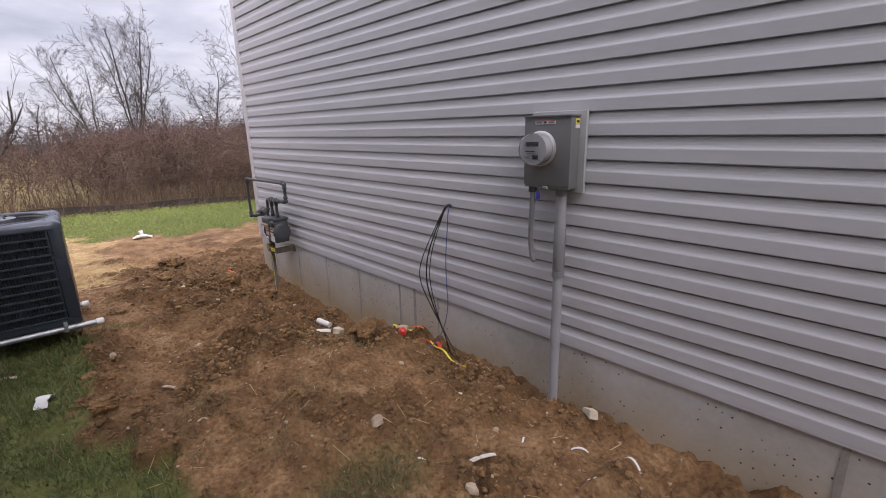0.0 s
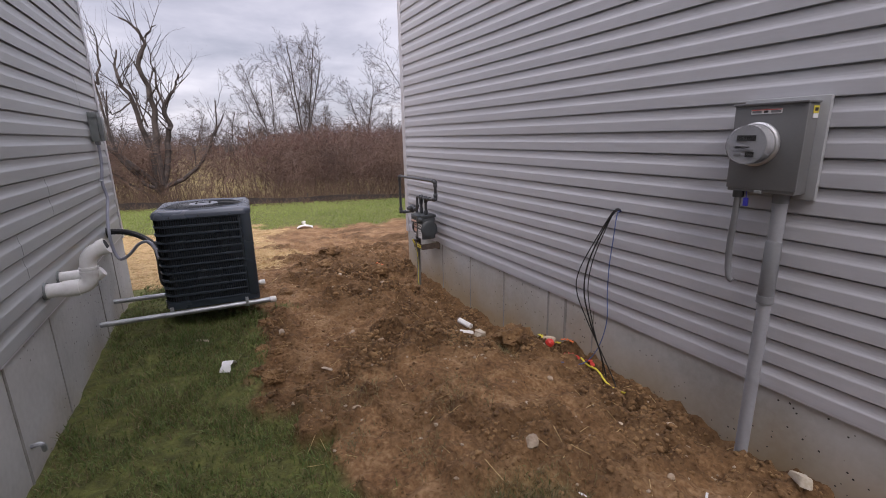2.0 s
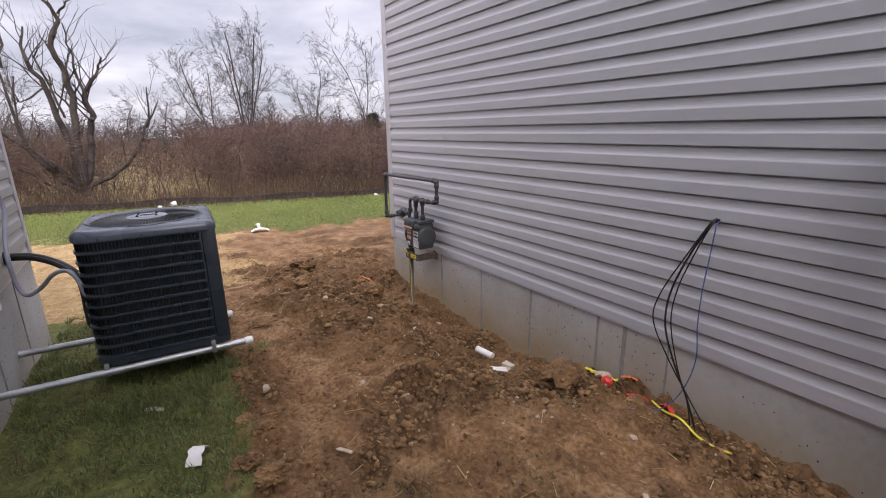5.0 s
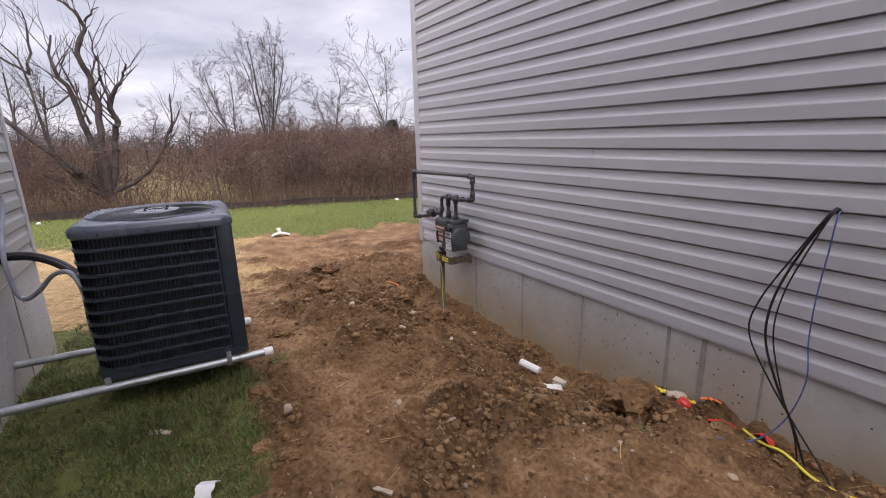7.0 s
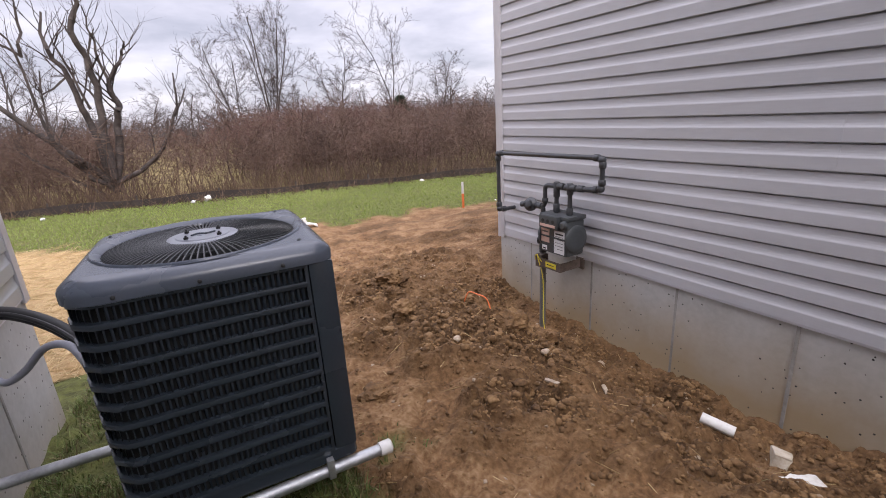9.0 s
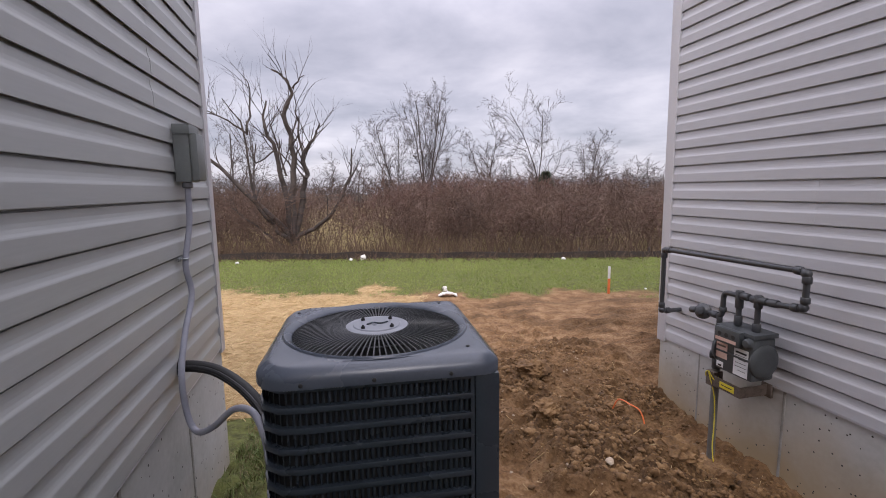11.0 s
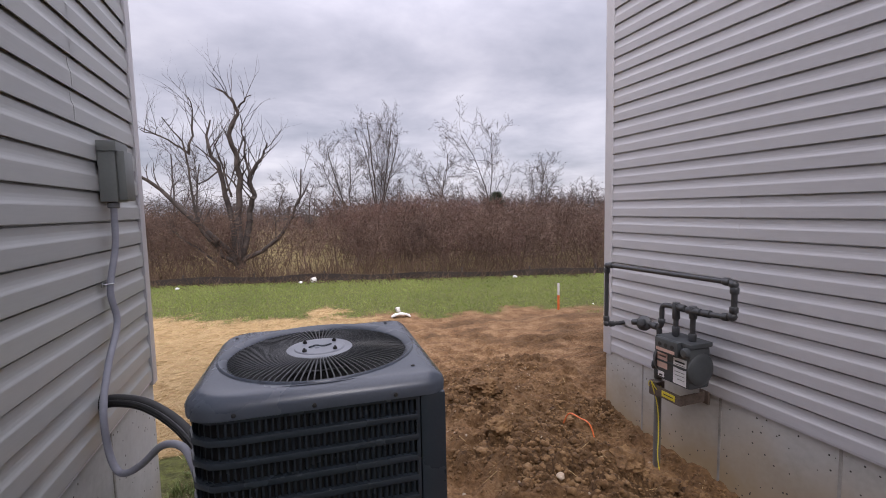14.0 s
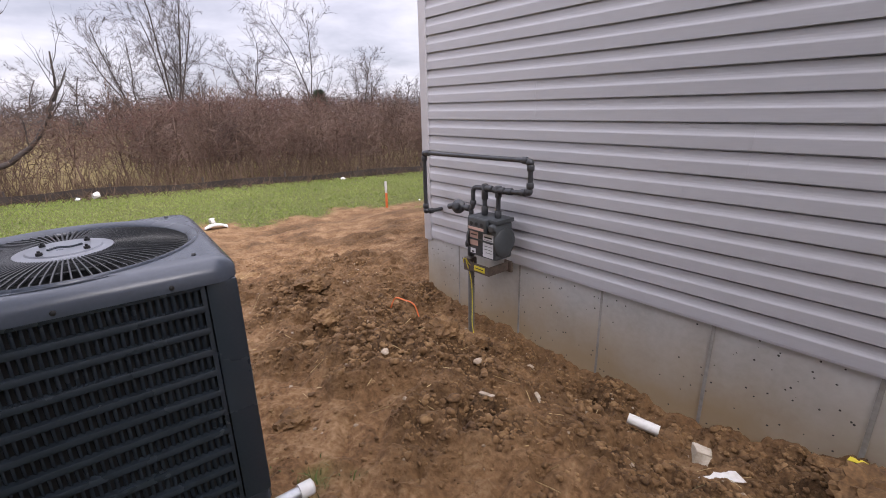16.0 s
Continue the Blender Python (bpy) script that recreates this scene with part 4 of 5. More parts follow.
# ---- gas meter ----
def gas_meter():
    X = 2.34
    t = thing("gas_meter", "grey-green gas meter with paper labels hung on its riser", "gas meter")
    bm = B()
    box(bm, 2.265, 2.435, 5.10, 5.365, 0.280, 0.545, 0.022)
    part("body", bm, GAS_BODY, t)
    for z0, z1 in ((0.545, 0.575), (0.40, 0.415)):
        bm = B()
        box(bm, 2.258, 2.442, 5.092, 5.373, z0, z1, 0.007)
        part("flange", bm, GAS_BODY, t)
    bm = B()
    lathe(bm, [(0.105, 0), (0.105, 0.010), (0.095, 0.018), (0.06, 0.022)], pose(2.35, 5.105, 0.405, 90, 0, 0), 28)
    part("diaphragm_cover", bm, GAS_BODY, t, "round bulged diaphragm cover")
    bm = B()
    lathe(bm, [(0.105, 0), (0.105, 0.015), (0.095, 0.03), (0.06, 0.038)], pose(2.35, 5.36, 0.405, -90, 0, 0), 28)
    part("diaphragm_cover", bm, GAS_BODY, t)
    bm = B()
    box(bm, 2.222, 2.268, 5.16, 5.345, 0.475, 0.575, 0.012)
    idx = part("index_box", bm, GAS_BODY, t, "grey index box with dials")
    for y in (5.20, 5.25, 5.30):
        bm = B()
        lathe(bm, [(0.014, 0), (0.014, 0.002)], pose(2.2218, y, 0.535, 0, -90), 14)
        part("dial", bm, BLACK, idx)
    bm = B()
    box(bm, 2.2205, 2.2225, 5.18, 5.33, 0.492, 0.512)
    part("print_bar", bm, PEACH, idx)
    bm = B()
    lathe(bm, [(0.028, 0), (0.032, 0.004), (0.03, 0.026), (0.02, 0.034)], pose(2.262, 5.12, 0.52, 0, -90), 18)
    part("knob", bm, GAS_BODY, t)
    for y0, y1, z0, z1, mt, lb in ((5.275, 5.362, 0.36, 0.465, PEACH, "peach paper label"), (5.125, 5.225, 0.295, 0.465, WHITE, "white paper label"), (5.30, 5.35, 0.30, 0.335, WHITE, "small white label")):
        bm = B()
        box(bm, 2.2625, 2.2645, y0, y1, z0, z1)
        lab = part("label", bm, mt, t, lb)
        n = 6 if z1 - z0 > 0.12 else 2
        for k in range(n):
            z = z1 - 0.018 - k * (z1 - z0 - 0.03) / n
            bm = B()
            hh = 0.011 if k == 0 else 0.003
            box(bm, 2.2613, 2.2624, y0 + 0.012, y1 - 0.012 - 0.02 * (k % 3 == 2), z - hh, z)
            part("print_bar", bm, BLACK if mt is WHITE else RUST, lab)
    p = thing("gas_pipework", "dark grey painted gas piping above the meter", "gas pipe")

    def run(pts, r=0.0165, bend=0.03, mt=GAS_PIPE, nm="pipe"):
        return part(nm, tube(B(), corner_path(pts, bend, 5), r, 14), mt, p)

    def fit(a, b, r=0.024):
        a, b = Vector(a), Vector(b)
        u = (b - a).normalized()
        part("fitting", tube(B(), [a, a + u * 0.004, b - u * 0.004, b], [r - 0.003, r, r, r - 0.003], 14), GAS_PIPE, p)

    # outlet: up from the meter's near spud, across to the wall's corner and in
    run([(X, 5.155, 0.57), (X, 5.155, 0.765), (X, 4.882, 0.785), (X, 4.882, 0.99), (X, 5.97, 0.975), (X, 5.97, 0.495), (2.40, 5.965, 0.492), (XR + 0.02, 5.965, 0.492)])
    for a, b in (((X, 5.155, 0.575), (X, 5.155, 0.625)), ((X, 5.155, 0.72), (X, 5.155, 0.80)), ((X, 5.20, 0.768), (X, 5.10, 0.772)), ((X, 5.085, 0.772), (X, 5.03, 0.776)), ((X, 4.95, 0.78), (X, 4.915, 0.783)), ((X, 4.882, 0.815), (X, 4.882, 0.85)), ((X, 4.882, 0.925), (X, 4.882, 0.965)), ((X, 4.91, 0.989), (X, 4.95, 0.989)), ((X, 5.905, 0.976), (X, 5.945, 0.976)), ((X, 5.97, 0.95), (X, 5.97, 0.91)), ((X, 5.97, 0.56), (X, 5.97, 0.52)), ((2.37, 5.967, 0.493), (2.41, 5.967, 0.493))):
        fit(a, b)
    for c in ((X, 4.888, 0.978), (X, 5.962, 0.968), (X, 5.965, 0.503), (X, 4.89, 0.792), (X, 5.155, 0.765)):
        bm = B()
        bmesh.ops.create_icosphere(bm, subdivisions=2, radius=0.027, matrix=Matrix.Translation(c))
        part("elbow", bm, GAS_PIPE, p)
    # inlet: riser, stop valve, regulator and bend into the far spud
    zf = gz(X, 5.425)
    part("riser", tube(B(), [(X, 5.425, 0.27), (X, 5.425, 0.0), (2.335, 5.42, zf - 0.15)], 0.024, 16), RISER, p, "pale grey riser pipe")
    run([(X, 5.425, 0.25), (X, 5.425, 0.585), (X, 5.43, 0.60)], 0.0185, 0.01)
    fit((X, 5.425, 0.24), (X, 5.425, 0.31), 0.029)
    fit((X, 5.425, 0.35), (X, 5.425, 0.42), 0.027)
    bm = B()
    lathe(bm, [(0.02, -0.035), (0.03, -0.03), (0.03, 0.03), (0.02, 0.035)], pose(X - 0.01, 5.425, 0.335, 90, 0, 30), 14)
    part("stop_valve", bm, GAS_PIPE, p)
    run([(X, 5.53, 0.60), (X, 5.405, 0.60), (X, 5.405, 0.765), (X, 5.285, 0.77), (X, 5.285, 0.57)], 0.0165, 0.04)
    for a, b in (((X, 5.49, 0.60), (X, 5.44, 0.60)), ((X, 5.405, 0.635), (X, 5.405, 0.665)), ((X, 5.285, 0.64), (X, 5.285, 0.58)), ((X, 5.285, 0.69), (X, 5.285, 0.80)), ((X, 5.27, 0.772), (X, 5.215, 0.772))):
        fit(a, b)
    bm = B()
    lathe(bm, [(0.022, -0.045), (0.032, -0.04), (0.036, -0.014), (0.054, -0.008), (0.054, 0.006), (0.044, 0.012), (0.030, 0.024), (0.026, 0.048), (0.016, 0.052)], pose(X - 0.01, 5.555, 0.60, 0, -75, 20), 24)
    part("regulator", bm, GAS_PIPE, p, "round gas pressure regulator")
    fit((X - 0.02, 5.60, 0.60), (X - 0.03, 5.645, 0.59), 0.022)
    b = thing("meter_bracket", "rusty steel bracket with a yellow tag holding the riser", "bracket")
    bm = B()
    box(bm, X - 0.045, X - 0.038, 5.20, 5.46, 0.135, 0.205, 0.002)
    box(bm, X - 0.045, XR + 0.01, 5.195, 5.201, 0.135, 0.205, 0.002)
    part("bar", bm, RUST, b)
    bm = B()
    box(bm, X - 0.047, X + 0.03, 5.395, 5.46, 0.125, 0.225, 0.006)
    part("clamp", bm, RUST, b)
    bm = B()
    box(bm, X - 0.0485, X - 0.0455, 5.235, 5.345, 0.150, 0.190, 0.001)
    tag = part("tag", bm, YELLOW, b, "yellow tag with dark print")
    bm = B()
    box(bm, X - 0.0497, X - 0.0487, 5.25, 5.33, 0.168, 0.174)
    part("print_bar", bm, BLACK, tag)
    bm = B()
    box(bm, XR - 0.005, XR + 0.013, 5.165, 5.235, 0.125, 0.215, 0.002)
    part("wall_plate", bm, RUST, b)
    w = thing("tracer_wire", "yellow tracer wire looped round the gas riser", "wire")
    loop = [(X - 0.03 + 0.04 * math.cos(a) * -1, 5.425 + 0.036 * math.sin(a), 0.20 + 0.03 * math.cos(a * 2)) for a in np.linspace(0, 6.0, 14)]
    part("wire", tube(B(), smooth_path(loop + [(X - 0.025, 5.40, 0.05), (X - 0.028, 5.385, -0.15), (X - 0.03, 5.385, -0.30), (X - 0.03, 5.36, gz(X - 0.03, 5.36) - 0.03)], 4), 0.0035, 6), YELLOW, w)


gas_meter()


# ---- plants, loose soil and litter ----
def merge(name, V, F, material, label, category):
    me = bpy.data.meshes.new(name)
    me.from_pydata(V.tolist(), [], F.tolist())
    me.materials.append(material)
    return tagged(new(name, me), label, category, kind="stuff")


def frustums(P0, P1, R0, R1, n=3):
    """Vertices and faces of tapered sticks from P0 to P1."""
    P0, P1 = np.asarray(P0, float), np.asarray(P1, float)
    R0, R1 = np.asarray(R0, float)[:, None], np.asarray(R1, float)[:, None]
    d = P1 - P0
    d = d / (np.linalg.norm(d, axis=1, keepdims=True) + 1e-9)
    ref = np.where(np.abs(d[:, 2:3]) > 0.9, np.array([[1.0, 0, 0]]), np.array([[0, 0, 1.0]]))
    u = np.cross(d, ref)
    u /= np.linalg.norm(u, axis=1, keepdims=True) + 1e-9
    w = np.cross(d, u)
    V = []
    for P, R in ((P0, R0), (P1, R1)):
        for j in range(n):
            a = 2 * math.pi * j / n
            V.append(P + (u * math.cos(a) + w * math.sin(a)) * R)
    V = np.stack(V, 1)
    k = np.arange(len(P0))[:, None] * 2 * n
    F = np.stack([np.concatenate([k + j, k + (j + 1) % n, k + n + (j + 1) % n, k + n + j], 1) for j in range(n)], 1)
    return V.reshape(-1, 3), F.reshape(-1, 4)


rng = np.random.default_rng(5)


def blades(name, x, y, h, w, lean, material, label, category="grass"):
    """Bent grass blades standing on the ground at x, y."""
    n = len(x)
    z = ground_z(x, y) - 0.006
    a, b = rng.uniform(0, 2 * math.pi, n), rng.uniform(0, 2 * math.pi, n)
    l = h * lean * rng.uniform(0.2, 1.3, n)
    dx, dy, sx, sy = np.cos(a) * l, np.sin(a) * l, np.cos(b) * w, np.sin(b) * w
    hh = np.sqrt(np.maximum(h * h - l * l * 0.6, (0.25 * h) ** 2))
    V = np.stack([np.stack([x - sx, y - sy, z], 1), np.stack([x + sx, y + sy, z], 1), np.stack([x + dx * 0.4 - sx * 0.8, y + dy * 0.4 - sy * 0.8, z + hh * 0.62], 1), np.stack([x + dx * 0.4 + sx * 0.8, y + dy * 0.4 + sy * 0.8, z + hh * 0.62], 1), np.stack([x + dx, y + dy, z + hh], 1)], 1)
    me = bpy.data.meshes.new(name)
    k = np.arange(n) * 5
    F = [f for i in k.tolist() for f in ((i, i + 1, i + 3, i + 2), (i + 2, i + 3, i + 4))]
    me.from_pydata(V.reshape(-1, 3).tolist(), [], F)
    me.materials.append(material)
    return tagged(new(name, me), label, category, kind="stuff")


def lawns():
    x, y = rng.uniform(-0.74, 0.75, 110000), rng.uniform(0.2, 6.4, 110000)
    lawn = cover(x, y)[0]
    keep = rng.uniform(0, 1, len(x)) < lawn * (0.10 + 1.5 * np.clip(1.6 * fbm(x, y, 4.0, 3, 77) + 0.42, 0, 1))
    x, y = x[keep], y[keep]
    n = len(x)
    dry = rng.uniform(0, 1, n) < 0.34
    h, w = rng.uniform(0.020, 0.065, n) * (0.75 + 1.5 * np.clip(fbm(x, y, 5.0, 2, 91) + 0.2, 0, 1)), rng.uniform(0.0016, 0.0034, n)
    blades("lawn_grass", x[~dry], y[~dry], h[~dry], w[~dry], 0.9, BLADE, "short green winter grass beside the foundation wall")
    blades("dry_grass", x[dry], y[dry], h[dry] * 0.9, w[dry], 1.0, BLADE_DRY, "dry straw-coloured blades in the grass")
    x, y = rng.normal(1.08, 0.15, 2600), rng.normal(1.48, 0.11, 2600)
    blades("grass_patch", x, y, rng.uniform(0.02, 0.06, 2600), rng.uniform(0.0012, 0.002, 2600), 1.0, BLADE_DRY, "half-dry grass patch left in the bare soil")
    x, y = rng.normal(1.04, 0.13, 450), rng.normal(1.48, 0.09, 450)
    blades("green_patch", x, y, rng.uniform(0.02, 0.05, 450), rng.uniform(0.0012, 0.002, 450), 1.0, BLADE, "green blades in the grass patch")
    for cx, cy, r, n in ((1.90, 2.86, 0.05, 160), (0.72, 2.62, 0.10, 260), (1.22, 2.35, 0.14, 260), (0.55, 2.2, 0.08, 160), (1.55, 3.1, 0.12, 160), (0.85, 1.95, 0.06, 120)):
        blades("weed_tuft", rng.normal(cx, r, n), rng.normal(cy, r, n), rng.uniform(0.03, 0.075, n), rng.uniform(0.001, 0.002, n), 1.1, BLADE_DRY, "small dry grass tuft in the bare soil")
    x, y = rng.uniform(-9, 15, 230000), rng.uniform(7.8, 20.0, 230000)
    keep = (rng.uniform(0, 1, len(x)) < cover(x, y)[0]) & (y < fence_y(x) + 0.6)
    x, y = x[keep], y[keep]
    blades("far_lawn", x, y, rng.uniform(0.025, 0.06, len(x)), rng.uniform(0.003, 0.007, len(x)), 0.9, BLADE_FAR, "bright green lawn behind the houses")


lawns()


def straw_cover():
    x, y = rng.uniform(-6, 2.6, 46000), 5.2 + 8.6 * rng.uniform(0, 1, 46000) ** 1.3
    keep = (rng.uniform(0, 1, len(x)) < cover(x, y)[1]) & ((x > XL + 0.02) | (y > 5.8))
    x, y = x[keep], y[keep]
    xs, ys = rng.uniform(0.3, 2.45, 260), rng.uniform(0.8, 8.5, 260)
    for nm, X, Y, r, lb in (("straw_cover", x, y, 0.0022, "loose golden straw spread over the soil"), ("straw_bits", xs, ys, 0.0016, "stray straw stalks on the bare soil")):
        n = len(X)
        a, l = rng.uniform(0, 2 * math.pi, n), rng.uniform(0.04, 0.16, n) * (1 if nm == "straw_cover" else 0.7)
        X2, Y2 = X + np.cos(a) * l, Y + np.sin(a) * l
        P0 = np.stack([X, Y, ground_z(X, Y) + rng.uniform(0.001, 0.012, n)], 1)
        P1 = np.stack([X2, Y2, ground_z(X2, Y2) + rng.uniform(0.001, 0.022, n)], 1)
        V, F = frustums(P0, P1, np.full(n, r), np.full(n, r * 0.7))
        merge(nm, V, F, STRAW, lb, "straw")


straw_cover()


def lumps(name, x, y, size, material, label, category, sink=0.55):
    bm = B()
    bmesh.ops.create_icosphere(bm, subdivisions=2, radius=1)
    base, tri = np.array([v.co for v in bm.verts]), np.array([[v.index for v in f.verts] for f in bm.faces])
    bm.free()
    n = len(x)
    J = 1 + rng.uniform(-0.36, 0.36, (n, len(base), 1))
    S = size[:, None, None] * np.stack([rng.uniform(0.7, 1.35, n), rng.uniform(0.7, 1.35, n), rng.uniform(0.5, 0.95, n)], 1)[:, None, :]
    V = base[None] * J * S
    a = rng.uniform(0, 2 * math.pi, n)[:, None]
    V = np.stack([V[..., 0] * np.cos(a) - V[..., 1] * np.sin(a), V[..., 0] * np.sin(a) + V[..., 1] * np.cos(a), V[..., 2]], -1)
    V += np.stack([x, y, ground_z(x, y) + size * (0.5 - sink)], 1)[:, None, :]
    F = tri[None] + (np.arange(n) * len(base))[:, None, None]
    ob = merge(name, V.reshape(-1, 3), F.reshape(-1, 3), material, label, category)
    ob.data.polygons.foreach_set("use_smooth", [True] * len(ob.data.polygons))


def loose_soil():
    x, y = rng.uniform(-0.1, 2.47, 52000), rng.uniform(0.6, 9.0, 52000)
    lawn, straw, dug = cover(x, y)
    keep = rng.uniform(0, 1, len(x)) < (0.10 + 0.85 * dug ** 1.3) * (1 - lawn) * (1 - straw)
    x, y, dug = x[keep], y[keep], dug[keep]
    size = 0.004 + 0.009 * rng.uniform(0, 1, len(x)) ** 3 + 0.016 * dug * rng.uniform(0, 1, len(x)) ** 5
    lumps("soil_clods", x, y, size, CLOD, "crumbly brown clods of dug clay soil", "soil")
    x, y = rng.uniform(0.2, 2.45, 420), rng.uniform(0.6, 8.0, 420)
    keep = cover(x, y)[0] < 0.4
    lumps("gravel_bits", x[keep], y[keep], rng.uniform(0.003, 0.011, keep.sum()), STONE, "small pale stones scattered in the soil", "gravel")
    for cx, cy, r in ((1.62, 4.95, 0.11), (1.80, 5.02, 0.06), (2.12, 5.14, 0.09), (0.25, 3.22, 0.06), (0.36, 3.42, 0.05), (0.31, 3.02, 0.06), (0.42, 2.85, 0.045), (1.40, 6.25, 0.12), (1.95, 5.95, 0.06), (2.12, 3.04, 0.13), (2.38, 3.2, 0.07), (2.40, 2.7, 0.07), (0.36, 4.0, 0.06), (0.30, 3.55, 0.05), (0.62, 4.75, 0.07), (1.2, 5.6, 0.08)):
        bm = B()
        bmesh.ops.create_icosphere(bm, subdivisions=4, radius=1)
        for v in bm.verts:
            q = v.co + Vector((cx * 9, cy * 7, 0))
            k = 0.85 + 0.40 * noise.noise(q * 1.4) + 0.30 * abs(noise.noise(q * 3.2)) + 0.20 * noise.noise(q * 6.5) + 0.10 * noise.noise(q * 14)
            v.co = Vector((v.co.x * r * k * 1.2, v.co.y * r * k, v.co.z * r * k * 0.75))
        ob = part("soil_clod", bm, CLOD, None)
        ob.location = (cx, cy, gz(cx, cy) + r * 0.12)
        tagged(ob, "large rough clod of dug brown clay", "soil clod", "large clods")


loose_soil()


def stone(x, y, r, flat=0.55, material=STONE, label="pale rounded field stone lying on bare soil"):
    bm = B()
    bmesh.ops.create_icosphere(bm, subdivisions=2, radius=1)
    q = Vector((x * 13, y * 11, r * 50))
    for v in bm.verts:
        k = 1 + 0.28 * noise.noise(v.co * 1.3 + q) + 0.1 * noise.noise(v.co * 4 + q)
        v.co = Vector((v.co.x * r * k * 1.25, v.co.y * r * k * 0.85, v.co.z * r * k * flat))
    ob = part("stone", bm, material, None)
    ob.matrix_world = pose(x, y, gz(x, y) + r * flat * 0.45, 0, 0, (x * 997 + y * 613) % 180)
    return tagged(ob, label, "stone", "stones on the soil")


for x, y, r in ((1.31, 1.76, 0.040), (1.38, 1.14, 0.035), (2.43, 2.97, 0.050), (1.86, 1.42, 0.020), (0.66, 2.45, 0.022), (2.0, 2.45, 0.022), (0.45, 3.8, 0.032), (1.55, 4.55, 0.024), (1.95, 4.65, 0.026), (1.2, 4.9, 0.024), (1.08, 3.25, 0.018), (1.7, 3.25, 0.022), (2.25, 4.75, 0.022), (2.05, 1.9, 0.018), (0.95, 3.55, 0.020), (1.65, 2.75, 0.018), (2.3, 1.75, 0.02), (1.9, 5.75, 0.04)):
    stone(x, y, r)


def slab(bm, w, l, t, bend=0.0, rough=0.0, n=8, seed=0):
    """A bent strip with thickness, lying along y."""
    rows = []
    for side in (t, 0.0):
        rows.append([[bm.verts.new((sx * w / 2 * (1 + rough * math.sin(k * 2.1 + seed)), l * (k / n - 0.5), side + bend * (1 - (2 * k / n - 1) ** 2) + rough * 0.01 * math.sin(k * 3.3 + sx + seed))) for sx in (-1, 0, 1)] for k in range(n + 1)])
    top, bot = rows
    for g, flip in ((top, False), (bot, True)):
        for k in range(n):
            for j in range(2):
                f = (g[k][j], g[k][j + 1], g[k + 1][j + 1], g[k + 1][j])
                bm.faces.new(f[::-1] if flip else f)
    for k in range(n):
        bm.faces.new((top[k][0], top[k + 1][0], bot[k + 1][0], bot[k][0]))
        bm.faces.new((top[k + 1][2], top[k][2], bot[k][2], bot[k + 1][2]))
    bm.faces.new((top[0][2], top[0][1], top[0][0], bot[0][0], bot[0][1], bot[0][2]))
    bm.faces.new((top[n][0], top[n][1], top[n][2], bot[n][2], bot[n][1], bot[n][0]))
    return bm


def litter(name, x, y, rz, w, l, t, bend, material, label, category, rough=0.15, tilt=0.0, up=0.0):
    ob = part(name, slab(B(), w, l, t, bend, rough, 8, x * 10), material, None)
    ob.matrix_world = pose(x, y, gz(x, y) + 0.004 + up, tilt, 0, rz)
    return tagged(ob, label, category)


litter("plastic_scrap", 0.06, 3.40, -25, 0.065, 0.125, 0.004, 0.045, PVC, "curled white plastic scrap lying in the grass", "plastic scrap")
litter("plastic_strip", 1.57, 1.28, 70, 0.022, 0.18, 0.004, 0.012, PLASTIC_SHEET, "narrow white plastic strip on bare soil", "plastic scrap")
litter("plastic_strip", 1.90, 0.84, 60, 0.016, 0.12, 0.003, 0.010, PLASTIC_SHEET, "narrow white plastic strip on bare soil", "plastic scrap")
litter("plastic_chip", 1.37, 1.48, 30, 0.035, 0.045, 0.003, 0.002, WHITE, "small white plastic chip on bare soil", "plastic scrap", 0.05)
litter("dry_leaf", 1.91, 0.63, 15, 0.05, 0.08, 0.002, 0.012, YELLOW, "yellowed dry leaf on bare soil", "leaf", 0.4)
litter("plastic_film", 1.87, 3.46, 62, 0.058, 0.21, 0.003, 0.014, PLASTIC_SHEET, "torn white plastic film on dug soil", "plastic film", 0.2, 0, 0.05)
litter("wood_chip", 2.02, 3.10, 50, 0.028, 0.09, 0.012, 0.0, WOOD, "small pale wood offcut on dug soil", "wood scrap", 0.03)
litter("wood_chip", 1.35, 4.25, 20, 0.02, 0.13, 0.008, 0.0, WOOD, "small pale wood splinter on dug soil", "wood scrap", 0.1)
litter("wood_chip", 1.72, 4.28, -30, 0.022, 0.17, 0.008, 0.01, WOOD, "small pale wood splinter on dug soil", "wood scrap", 0.1)
litter("wood_chip", 1.50, 2.05, -40, 0.02, 0.11, 0.006, 0.004, WOOD, "small pale wood splinter on bare soil", "wood scrap", 0.1)
litter("wood_chip", 0.62, 3.05, 40, 0.018, 0.12, 0.006, 0.004, WOOD, "small pale wood splinter on bare soil", "wood scrap", 0.1)
litter("wood_chip", -0.1, 3.95, 60, 0.03, 0.10, 0.005, 0.004, WOOD, "dry leaf scrap lying in the grass", "leaf", 0.3)
litter("plastic_chip", 2.12, 1.05, 30, 0.012, 0.09, 0.003, 0.02, WHITE, "thin curled white plastic shaving", "plastic scrap", 0.05)
litter("plastic_chip", 2.2, 0.80, -20, 0.012, 0.10, 0.003, 0.03, WHITE, "thin curled white plastic shaving", "plastic scrap", 0.05)
litter("plastic_chip", 1.95, 1.30, -60, 0.010, 0.05, 0.003, 0.006, WHITE, "small white plastic chip on bare soil", "plastic scrap", 0.05)


